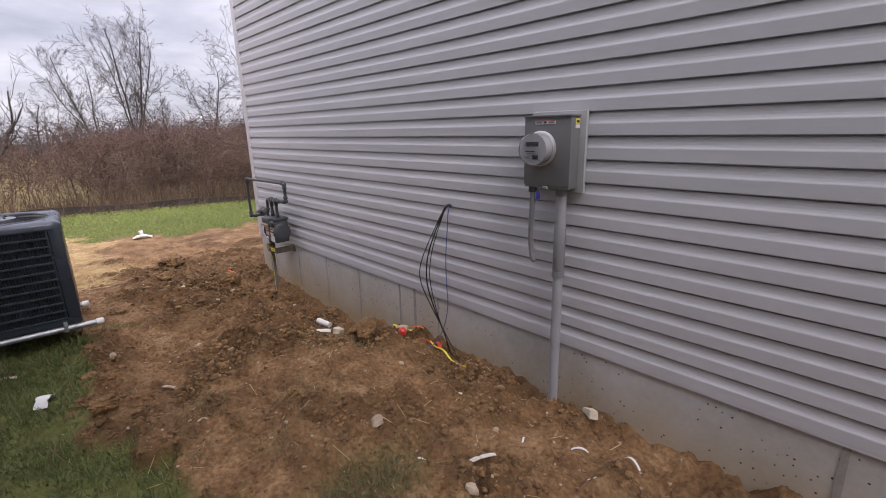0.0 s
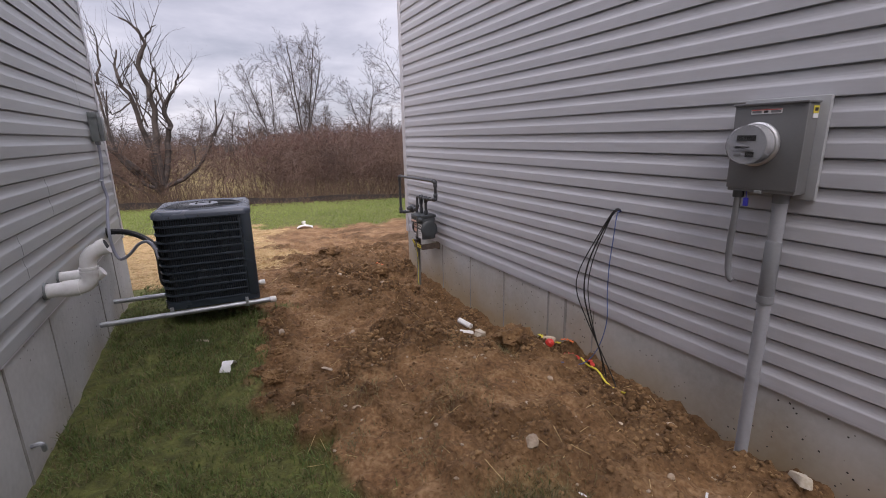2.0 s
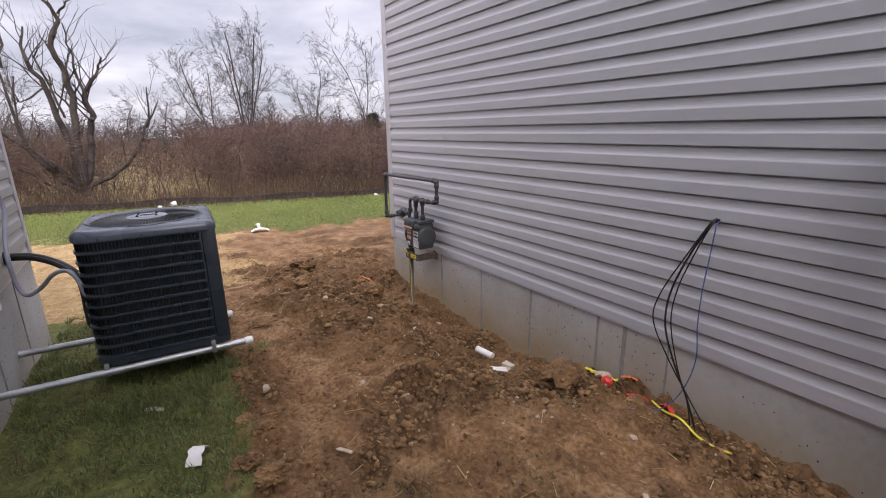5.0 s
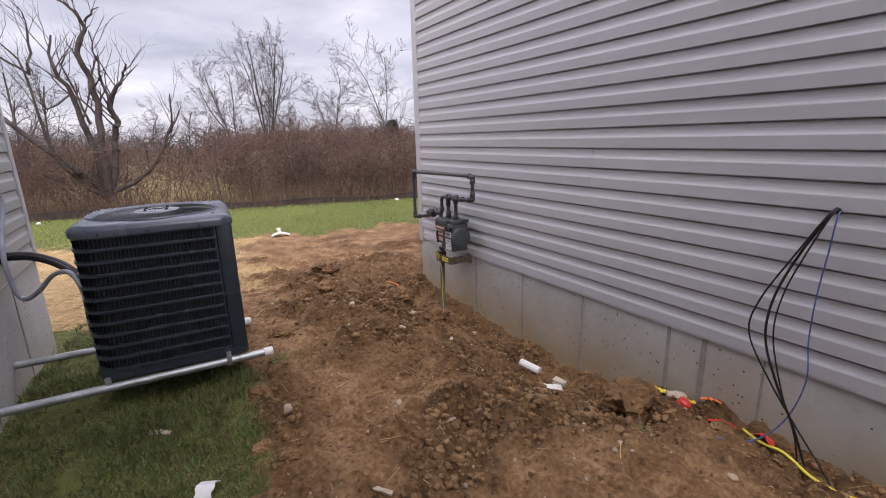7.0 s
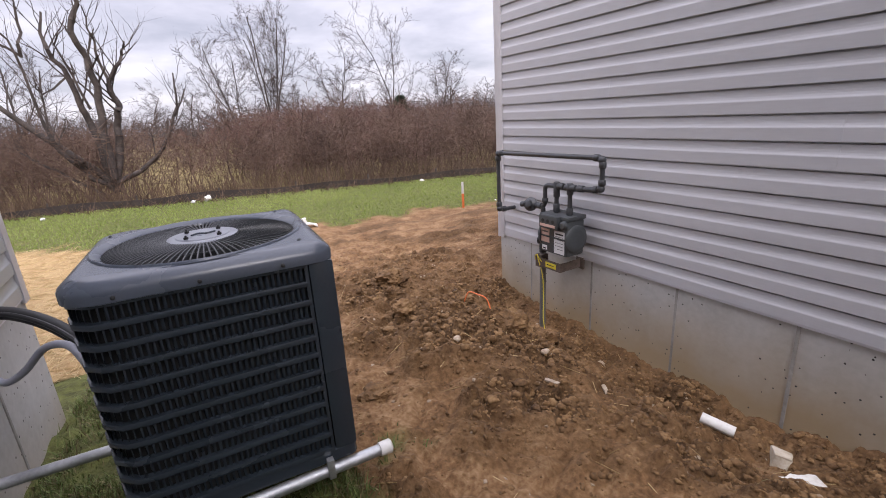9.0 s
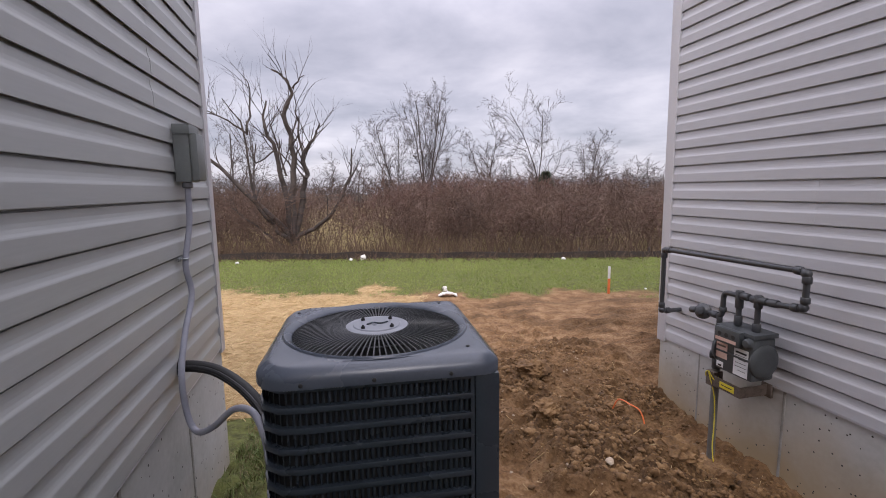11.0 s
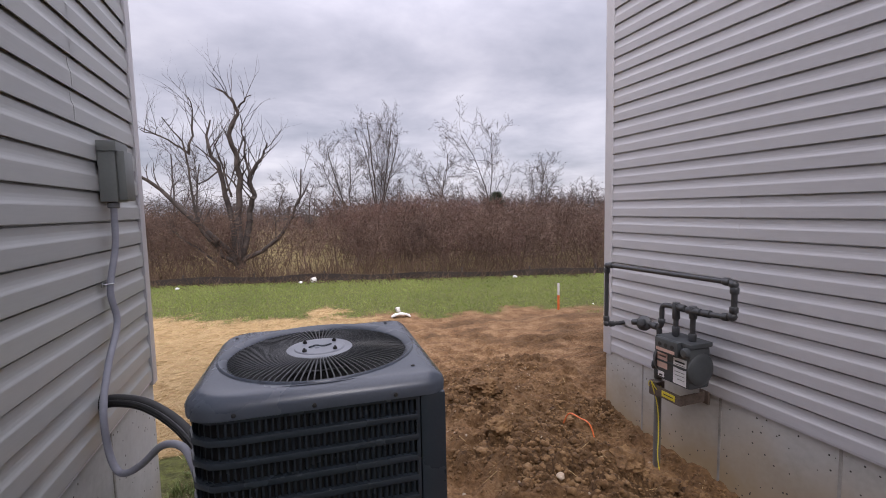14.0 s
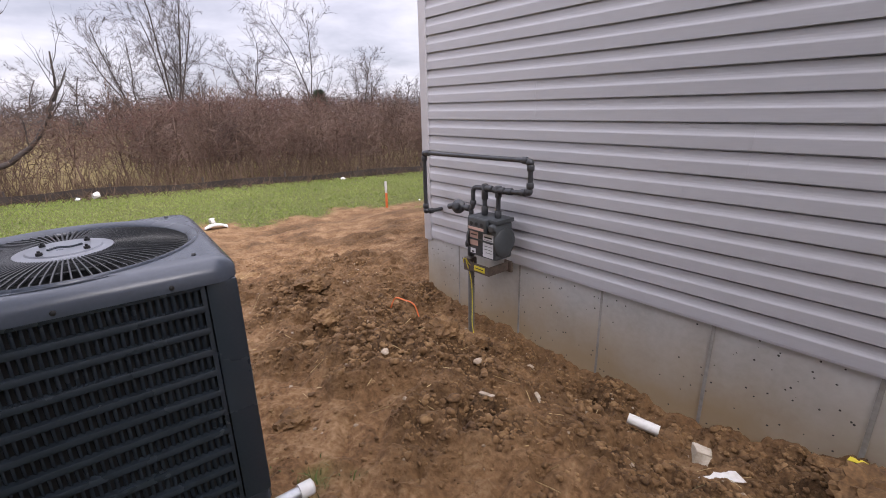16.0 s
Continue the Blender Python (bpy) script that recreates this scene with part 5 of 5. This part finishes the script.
def pipe_offcut():
    t = thing("pipe_offcut", "short white plastic pipe offcut on dug soil", "pipe")
    z = gz(2.17, 3.90) + 0.035
    part("pipe", tube(B(), [(2.14, 3.99, z + 0.01), (2.185, 3.84, z - 0.01)], 0.029, 18), PVC, t)
    part("bore", tube(B(), [(2.1397, 3.991, z + 0.0101), (2.1392, 3.9925, z + 0.0102)], 0.027, 18), CLOD, t, "dirt-filled bore")
    for x, y, r, s in ((2.15, 3.62, 20, 0.048), (2.37, 1.13, 50, 0.035)):
        bm = B()
        box(bm, -s, s, -s * 0.8, s * 0.8, -s * 0.5, s * 0.9, 0.008)
        for v in bm.verts:
            v.co += Vector((noise.noise(v.co * 20), noise.noise(v.co * 20 + Vector((5, 0, 0))), noise.noise(v.co * 20 + Vector((0, 5, 0))))) * s * 0.7
        ob = part("broken_block", bm, CINDER, None)
        ob.matrix_world = pose(x, y, gz(x, y) + s * 0.55, 8, 12, r)
        tagged(ob, "broken pale masonry block on dug soil", "block", "broken blocks")


pipe_offcut()


def marker_litter():
    t = thing("crushed_cup", "crumpled red plastic cup on dug soil", "cup")
    x, y = 2.36, 2.90
    bm = B()
    lathe(bm, [(0.015, 0), (0.036, 0.003), (0.034, 0.03), (0.022, 0.042), (0.01, 0.04)], pose(x, y, gz(x, y) + 0.004, 25, 20, 0), 12)
    part("cup_wall", bm, RED, t)
    litter("red_tape", 2.44, 2.72, 20, 0.028, 0.13, 0.003, 0.016, RED, "crumpled red marking tape on dug soil", "marking tape", 0.4)
    litter("red_tape", 2.43, 2.52, -15, 0.028, 0.10, 0.003, 0.02, RED, "crumpled red marking tape on dug soil", "marking tape", 0.4)
    litter("orange_tape", 2.46, 2.80, 30, 0.02, 0.10, 0.003, 0.012, ORANGE, "orange marking tape scrap on dug soil", "marking tape", 0.4)
    litter("yellow_tape", 2.44, 3.06, -10, 0.03, 0.17, 0.003, 0.015, YELLOW, "crumpled yellow marking tape on dug soil", "marking tape", 0.4)
    litter("yellow_tape", 2.47, 2.90, 8, 0.025, 0.12, 0.003, 0.012, YELLOW, "crumpled yellow marking tape on dug soil", "marking tape", 0.4)
    t = thing("yellow_rope", "yellow plastic line lying along the foundation", "rope")
    pts = [(px, py, gz(px, py) + 0.014) for px, py in ((2.44, 2.62), (2.41, 2.52), (2.40, 2.42), (2.37, 2.30), (2.36, 2.20), (2.35, 2.12))]
    part("line", tube(B(), smooth_path(pts, 5), 0.007, 7), YELLOW, t)
    t = thing("orange_wire", "orange wire looping out of the dug soil", "wire")
    x, y = 1.90, 5.72
    z = gz(x, y)
    part("wire", tube(B(), smooth_path([(x + 0.0, y + 0.20, gz(x, y + 0.20) - 0.01), (x + 0.02, y + 0.15, z + 0.06), (x + 0.04, y + 0.05, z + 0.07), (x + 0.06, y - 0.06, z + 0.05), (x + 0.06, y - 0.14, gz(x + 0.06, y - 0.14) - 0.02)], 7), 0.0055, 8), ORANGE, t)
    t = thing("marker_stake", "orange marker stake with a white top in the lawn", "stake")
    x, y = 5.05, 10.75
    z = gz(x, y)
    for nm, z0, z1, mt, lb in (("lower", -0.05, 0.30, ORANGE, ""), ("tip", 0.30, 0.54, WHITE, "white painted tip")):
        bm = B()
        box(bm, x - 0.022, x + 0.022, y - 0.012, y + 0.012, z + z0, z + z1, 0.003)
        part(nm, bm, mt, t, lb)
    x, y = 1.96, 11.4
    litter("plastic_bag", x, y, 80, 0.14, 0.36, 0.02, 0.05, PLASTIC_SHEET, "crumpled white plastic bag on the lawn edge", "plastic bag", 0.35)
    litter("plastic_bag", 2.02, 11.9, 10, 0.07, 0.09, 0.02, 0.08, PLASTIC_SHEET, "small crumpled white bag on the lawn", "plastic bag", 0.35)
    for x, y, r, h, lb in ((0.68, 16.85, 0.085, 0.13, "white plastic bucket lying by the fence"),):
        t = thing("bucket", lb, "bucket")
        bm = B()
        lathe(bm, [(r * 0.8, 0), (r * 0.85, 0.005), (r, h), (r * 0.9, h), (r * 0.75, 0.02)], pose(x - 0.08, y, gz(x, y) + 0.07, 0, 80, 20), 18)
        part("shell", bm, PLASTIC_SHEET, t)
    for x, y, r in ((0.3, 16.95, 0.07), (6.4, 15.1, 0.06), (6.0, 10.9, 0.03), (-3.0, 17.4, 0.06)):
        stone(x, y, r, 0.7, WHITE, "pale rubbish lump lying by the silt fence")


marker_litter()


def silt_fence():
    t = thing("silt_fence", "low black silt fence along the brush", "fence")
    xs = np.arange(-14, 34.1, 0.4)
    bm = B()
    rows = []
    for k, x in enumerate(xs):
        y = float(fence_y(x)) + 0.05 * math.sin(x * 0.7) + 0.03 * math.sin(x * 2.3)
        z = gz(x, y)
        h = 0.19 + 0.03 * math.sin(x * 1.9) + 0.02 * math.sin(x * 0.53 + 2)
        rows.append([bm.verts.new((x, y + o, z + v)) for o, v in ((-0.006, -0.05), (-0.006 + 0.02 * math.sin(x * 5), h), (0.006 + 0.02 * math.sin(x * 5), h), (0.006, -0.05))])
    for a, b in zip(rows, rows[1:]):
        for j in range(3):
            bm.faces.new((a[j], b[j], b[j + 1], a[j + 1]))
    part("fabric", bm, FABRIC, t, "sagging black silt fabric")
    for x in np.arange(-13, 33, 2.0):
        y = float(fence_y(x)) + 0.03 + 0.05 * math.sin(x * 0.7)
        bm = B()
        box(bm, x - 0.02, x + 0.02, y, y + 0.04, gz(x, y) - 0.1, gz(x, y) + 0.30, 0.004)
        part("post", bm, BARK, t)


silt_fence()


# ---- bare trees and brush ----
def sprout(out, p, d, length, r, level, rnd, spread_deg, up=0.25, kids=3):
    """A bent limb with smaller limbs along it, gathered in out as (p0, p1, r0, r1)."""
    n = 4 if level > 1 else 3
    for k in range(n):
        d = (d + Vector((rnd.gauss(0, 0.16), rnd.gauss(0, 0.16), rnd.gauss(0, 0.12) + up * 0.25))).normalized()
        q = p + d * (length / n)
        r2 = r * (0.80 if k < n - 1 else 0.55)
        out.append((p, q, r, r2))
        if level > 0 and (k > 0 or level < 2):
            for _ in range(kids if k == n - 1 else max(1, kids - 1)):
                ax = d.orthogonal().normalized()
                ax.rotate(Matrix.Rotation(rnd.uniform(0, 2 * math.pi), 3, d))
                e = d.copy()
                e.rotate(Matrix.Rotation(radians(rnd.uniform(0.5, 1.2) * spread_deg), 3, ax))
                e = (e + Vector((0, 0, up))).normalized()
                sprout(out, q, e, length * rnd.uniform(0.45, 0.72), r2 * 0.66, level - 1, rnd, spread_deg, up, kids)
        p, r = q, r2


def tree_parts(t, limbs, cut, material):
    """The thick limbs become the trunk, the thin ones the crown."""
    for nm, sel, n in (("trunk", [l for l in limbs if l[2] >= cut], 7), ("crown", [l for l in limbs if l[2] < cut], 3)):
        if sel:
            V, F = frustums([l[0] for l in sel], [l[1] for l in sel], [l[2] for l in sel], [l[3] for l in sel], n)
            solid(nm, V, F, material, t, n > 3)


def limb(out, p, d, length, r, level, rnd, angle, up):
    """A tapering limb with side limbs all along it."""
    n = 7 if level == 3 else 5 if level == 2 else 4 if level == 1 else 3
    for k in range(n):
        wob = 0.07 if level == 3 else 0.21
        d = (d + Vector((rnd.gauss(0, wob), rnd.gauss(0, wob), rnd.gauss(0, wob) + up * (0.0 if level == 3 else 0.10)))).normalized()
        q = p + d * (length / n)
        r2 = r * (1 - 0.8 / n)
        out.append((p, q, r, r2))
        if level > 0 and k >= (2 if level == 3 else 0):
            for _ in range(2 if level == 3 else 2 if rnd.random() < 0.45 else 1):
                ax = d.orthogonal().normalized()
                ax.rotate(Matrix.Rotation(rnd.uniform(0, 2 * math.pi), 3, d))
                e = d.copy()
                e.rotate(Matrix.Rotation(radians(rnd.uniform(0.65, 1.25) * angle), 3, ax))
                share = rnd.uniform(0.34, 0.62) * (1 - (0.30 if level == 3 else 0.5) * k / n)
                limb(out, p.lerp(q, rnd.random()), e, length * share, r2 * 0.5, level - 1, rnd, angle, up)
        p, r = q, r2


def vase_tree(x, y, height, r, seed, wide, stems, label, lean=0.0, twig=0.0095):
    """A leafless tree that forks low into several rising stems under a rounded crown."""
    rnd = random.Random(seed)
    t = thing("bare_tree", label, "tree", group="bare trees")
    limbs = []
    p = Vector((x, y, gz(x, y) - 0.2))
    q = p + Vector((lean * height * 0.1, 0, height * 0.14))
    limbs.append((p, q, r, r * 0.85))
    for k in range(stems):
        u = (2 * (k + 0.5) / stems - 1) if stems > 1 else 0.0
        d = Vector((u * wide + lean + rnd.gauss(0, 0.05), rnd.uniform(-0.7, 0.7) * wide, 1.0)).normalized()
        limb(limbs, q, d, height * (0.86 - 0.26 * abs(u) + rnd.uniform(-0.05, 0.03)), r * (0.62 - 0.2 * abs(u)), 3, rnd, 43, 0.3)
        limb(limbs, q.lerp(p, 0.3), (d + Vector((u * 0.5, 0, 0))).normalized(), height * 0.45, r * 0.3, 2, rnd, 44, 0.5)
    limbs = [(a, b, max(c, twig), max(e, twig * 0.7)) for a, b, c, e in limbs]
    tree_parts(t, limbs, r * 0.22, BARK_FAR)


def bare_tree(x, y, height, r, seed, angle=40, up=0.5, label="leafless grey-brown tree behind the brush", twig=0.010):
    rnd = random.Random(seed)
    t = thing("bare_tree", label, "tree", group="bare trees")
    limbs = []
    limb(limbs, Vector((x, y, gz(x, y) - 0.2)), Vector((rnd.gauss(0, 0.06), 0, 1)).normalized(), height * 0.88, r, 3, rnd, angle, up)
    limbs = [(a, b, max(c, twig), max(d, twig * 0.7)) for a, b, c, d in limbs]
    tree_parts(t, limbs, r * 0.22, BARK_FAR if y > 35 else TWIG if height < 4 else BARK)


def dead_tree():
    """The old many-stemmed tree in front of the brush, by its main limbs: offsets across and up, in metres, and base radii."""
    rnd = random.Random(4)
    t = thing("dead_tree", "dead many-stemmed grey tree with broken limbs in the brush", "tree")
    o = Vector((-1.65, 20.0, gz(-1.65, 20.0)))
    stems = [
        ([(0.0, 0.3), (0.05, 2.1), (0.25, 4.2), (0.0, 6.0), (0.3, 7.2), (-0.5, 7.95)], 0.16),
        ([(0.3, 7.2), (0.9, 7.85)], 0.05),
        ([(0.0, 0.3), (-0.25, 2.4), (-0.6, 4.5), (-1.15, 5.75), (-1.0, 6.8)], 0.14),
        ([(0.1, 0.3), (0.5, 2.4), (0.8, 3.5), (0.65, 4.3), (1.35, 5.3), (1.5, 5.8)], 0.14),
        ([(0.8, 3.5), (0.55, 5.4), (0.42, 6.9)], 0.07),
        ([(0.0, 0.5), (-1.8, 2.4), (-3.55, 4.1), (-4.6, 4.7)], 0.13),
        ([(0.2, 0.6), (1.7, 1.45), (2.75, 3.0), (3.05, 4.6)], 0.10),
        ([(2.75, 3.0), (3.4, 4.1)], 0.05),
        ([(0.0, 0.3), (-1.2, 1.5), (-1.75, 2.8), (-1.9, 5.3), (-2.75, 6.65)], 0.09),
        ([(-1.9, 5.3), (-1.7, 6.8), (-1.85, 7.8)], 0.06),
        ([(-1.9, 5.3), (-2.9, 5.9), (-3.7, 6.2)], 0.05),
        ([(-0.6, 4.5), (-1.5, 4.0), (-1.9, 4.8)], 0.04),
        ([(-0.4, 0.2), (-2.0, 1.4), (-2.7, 2.0)], 0.06),
        ([(-0.2, 3.4), (-0.7, 5.6), (-0.45, 6.0)], 0.05),
    ]
    limbs = []
    for pts, r in stems:
        dy = rnd.uniform(-0.5, 0.5)
        P = smooth_path([o + Vector((a * 0.72 + 0.05, dy * h / 6, h * 0.775)) for a, h in pts], 4)
        P = [p + Vector((rnd.gauss(0, 0.03), rnd.gauss(0, 0.05), rnd.gauss(0, 0.02))) for p in P]
        n = len(P)
        for k in range(n - 1):
            ra, rb = 0.85 * r * (1 - 0.8 * k / n), 0.85 * r * (1 - 0.8 * (k + 1) / n)
            limbs.append((P[k], P[k + 1], ra, rb))
            if k > n * 0.30 and rnd.random() < 0.9:
                d = (P[k + 1] - P[k]).normalized()
                e = (d + Vector((rnd.choice((-1, 1)) * rnd.uniform(0.4, 1.0), rnd.uniform(-0.6, 0.6), 0.35))).normalized()
                sprout(limbs, P[k], e, rnd.uniform(0.5, 1.3), max(0.013, rb * 0.45), 2 if rnd.random() < 0.4 else 1, rnd, 40, 0.3, 1)
    tree_parts(t, limbs, 0.055, BARK)


dead_tree()
vase_tree(8.3, 45, 10.8, 0.17, 31, 0.36, 4, "tall leafless tree with a rounded crown behind the brush")
vase_tree(5.9, 44, 8.2, 0.13, 32, 0.30, 3, "leafless tree leaning sideways behind the brush", -0.35)
vase_tree(10.6, 46, 7.6, 0.11, 33, 0.2, 2, "leafless tree with bent limbs behind the brush", -0.2)
vase_tree(15.2, 48, 8.2, 0.12, 34, 0.32, 3, "leafless tree with a rounded crown behind the brush")
vase_tree(19.7, 45, 11.4, 0.13, 35, 0.12, 2, "tall narrow leafless tree behind the brush")
vase_tree(28.0, 50, 8.0, 0.11, 36, 0.34, 3, "leafless tree with a rounded crown behind the brush")
for row in ((30.2, 52, 6.6, 0.09, 18, 46, 0.6), (25.0, 55, 6.0, 0.08, 19, 44, 0.6), (44, 60, 6.0, 0.09, 20, 46, 0.5), (-7.8, 40, 7.4, 0.10, 21, 44, 0.5), (-0.6, 58, 6.4, 0.09, 22, 52, 0.3), (2.4, 52, 5.8, 0.08, 23, 54, 0.3), (-4.8, 33, 6.0, 0.08, 24, 44, 0.5), (-11.5, 36, 8.0, 0.11, 25, 44, 0.5), (13.6, 60, 6.2, 0.08, 26, 46, 0.4), (22.5, 60, 6.2, 0.08, 27, 46, 0.4), (36, 56, 5.4, 0.08, 28, 48, 0.4)):
    bare_tree(*row, twig=0.0085 if row[1] < 48 else 0.011)
for k, (x, y, h) in enumerate(((-3.6, 20.5, 2.6), (0.6, 19.4, 2.3), (1.6, 19.0, 2.7), (2.5, 20.2, 2.4), (3.6, 18.2, 2.8), (5.2, 18.0, 2.5), (6.8, 17.2, 2.6), (8.3, 17.4, 2.3), (9.6, 16.3, 2.6), (-5.2, 21.0, 2.7), (11.2, 16.0, 2.4), (4.4, 19.5, 3.0))):
    bare_tree(x, y, h, 0.035, 60 + k, 50, 0.6, "leafless shrub with dark stems in the thicket", 0.006)


def evergreen(x, y, h, seed):
    t = thing("evergreen_shrub", "small dark evergreen among the bare trees", "shrub")
    z = gz(x, y)
    solid("trunk", *frustums([(x, y, z)], [(x, y, z + h)], [0.06], [0.01], 6), BARK, t)
    r = np.random.default_rng(seed)
    n = 2600
    u = r.uniform(0.1, 1, n)
    a, rad = r.uniform(0, 2 * math.pi, n), (1.05 - u) * 1.5 * r.uniform(0.3, 1, n) + 0.25 * r.uniform(0, 1, n)
    P0 = np.stack([x + rad * np.cos(a), y + rad * np.sin(a), z + u * h], 1)
    P1 = P0 + np.stack([0.22 * np.cos(a), 0.22 * np.sin(a), r.uniform(-0.05, 0.22, n)], 1)
    solid("crown", *frustums(P0, P1, np.full(n, 0.03), np.full(n, 0.004)), PINE, t)


evergreen(19.4, 43, 3.5, 2)


def brush():
    """The thicket of leafless shrubs behind the fence: many stems, each with thin twigs."""
    r = np.random.default_rng(12)

    def thicket(n, x0, x1, y0, y1, h0, h1, twigs, rad):
        x, y = r.uniform(x0, x1, n), y0 + (y1 - y0) * r.uniform(0, 1, n) ** 1.2
        y = y + fence_y(x) - 17.9
        open_spot = np.exp(-((x - 0.028 * y) / (0.095 * y)) ** 4) * (y < 30)
        keep = r.uniform(0, 1, n) > 0.74 * open_spot
        x, y = x[keep], y[keep]
        n = len(x)
        h = r.uniform(h0, h1, n) * (1 + 0.35 * fbm(x, y, 0.35, 3, 55)) * (1 - 0.25 * np.exp(-((x - 1.5) / 2.5) ** 2))
        base = np.stack([x, y, ground_z(x, y)], 1)
        bend = np.stack([r.normal(0, 0.38, n), r.normal(0, 0.38, n), np.ones(n)], 1)
        mid = base + bend * (h * 0.5)[:, None]
        bend2 = bend + np.stack([r.normal(0, 0.25, n), r.normal(0, 0.25, n), np.zeros(n)], 1)
        top = mid + bend2 * (h * 0.5)[:, None]
        P0, P1 = [base, mid], [mid, top]
        R0, R1 = [np.full(n, rad), np.full(n, rad * 0.7)], [np.full(n, rad * 0.7), np.full(n, rad * 0.35)]
        for k in range(twigs):
            f = r.uniform(0.15, 1, n)[:, None]
            p = np.where(f < 0.5, base + (mid - base) * f * 2, mid + (top - mid) * (f * 2 - 1))
            l = (h * r.uniform(0.18, 0.5, n))[:, None]
            d = np.stack([r.normal(0, 0.9, n), r.normal(0, 0.9, n), r.uniform(-0.3, 0.9, n)], 1)
            d /= np.linalg.norm(d, axis=1, keepdims=True)
            q = p + d * l
            P0.append(p)
            P1.append(q)
            R0.append(np.full(n, rad * 0.55))
            R1.append(np.full(n, rad * 0.28))
        return np.concatenate(P0), np.concatenate(P1), np.concatenate(R0), np.concatenate(R1)

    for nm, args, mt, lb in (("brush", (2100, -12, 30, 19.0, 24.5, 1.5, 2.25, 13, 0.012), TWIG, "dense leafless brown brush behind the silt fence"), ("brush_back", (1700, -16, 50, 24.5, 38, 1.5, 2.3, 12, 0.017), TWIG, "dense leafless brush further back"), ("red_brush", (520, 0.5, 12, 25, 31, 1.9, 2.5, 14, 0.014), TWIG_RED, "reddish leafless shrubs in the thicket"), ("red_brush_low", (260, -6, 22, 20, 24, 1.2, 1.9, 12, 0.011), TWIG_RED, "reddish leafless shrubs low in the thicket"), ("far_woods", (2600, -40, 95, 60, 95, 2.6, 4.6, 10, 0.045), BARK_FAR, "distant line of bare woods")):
        V, F = frustums(*thicket(*args))
        merge(nm, V, F, mt, lb, "brush")
    n = 7000
    x, y = r.uniform(-12, 20, n), 18.0 + np.abs(r.normal(0, 0.75, n))
    y = np.where(r.uniform(0, 1, n) < 0.22, 17.9 - np.abs(r.normal(0, 0.35, n)), y)
    h = r.uniform(0.15, 0.65, n) * np.where(y < 17.9, 0.42, 1)
    y = y + fence_y(x) - 17.9
    P0 = np.stack([x, y, ground_z(x, y)], 1)
    P1 = P0 + np.stack([r.normal(0, 0.16, n), r.normal(0, 0.16, n), h], 1)
    V, F = frustums(P0, P1, np.full(n, 0.008), np.full(n, 0.004))
    merge("dry_weeds", V, F, WEED, "tall dry brown weeds along the fence", "weeds")


brush()
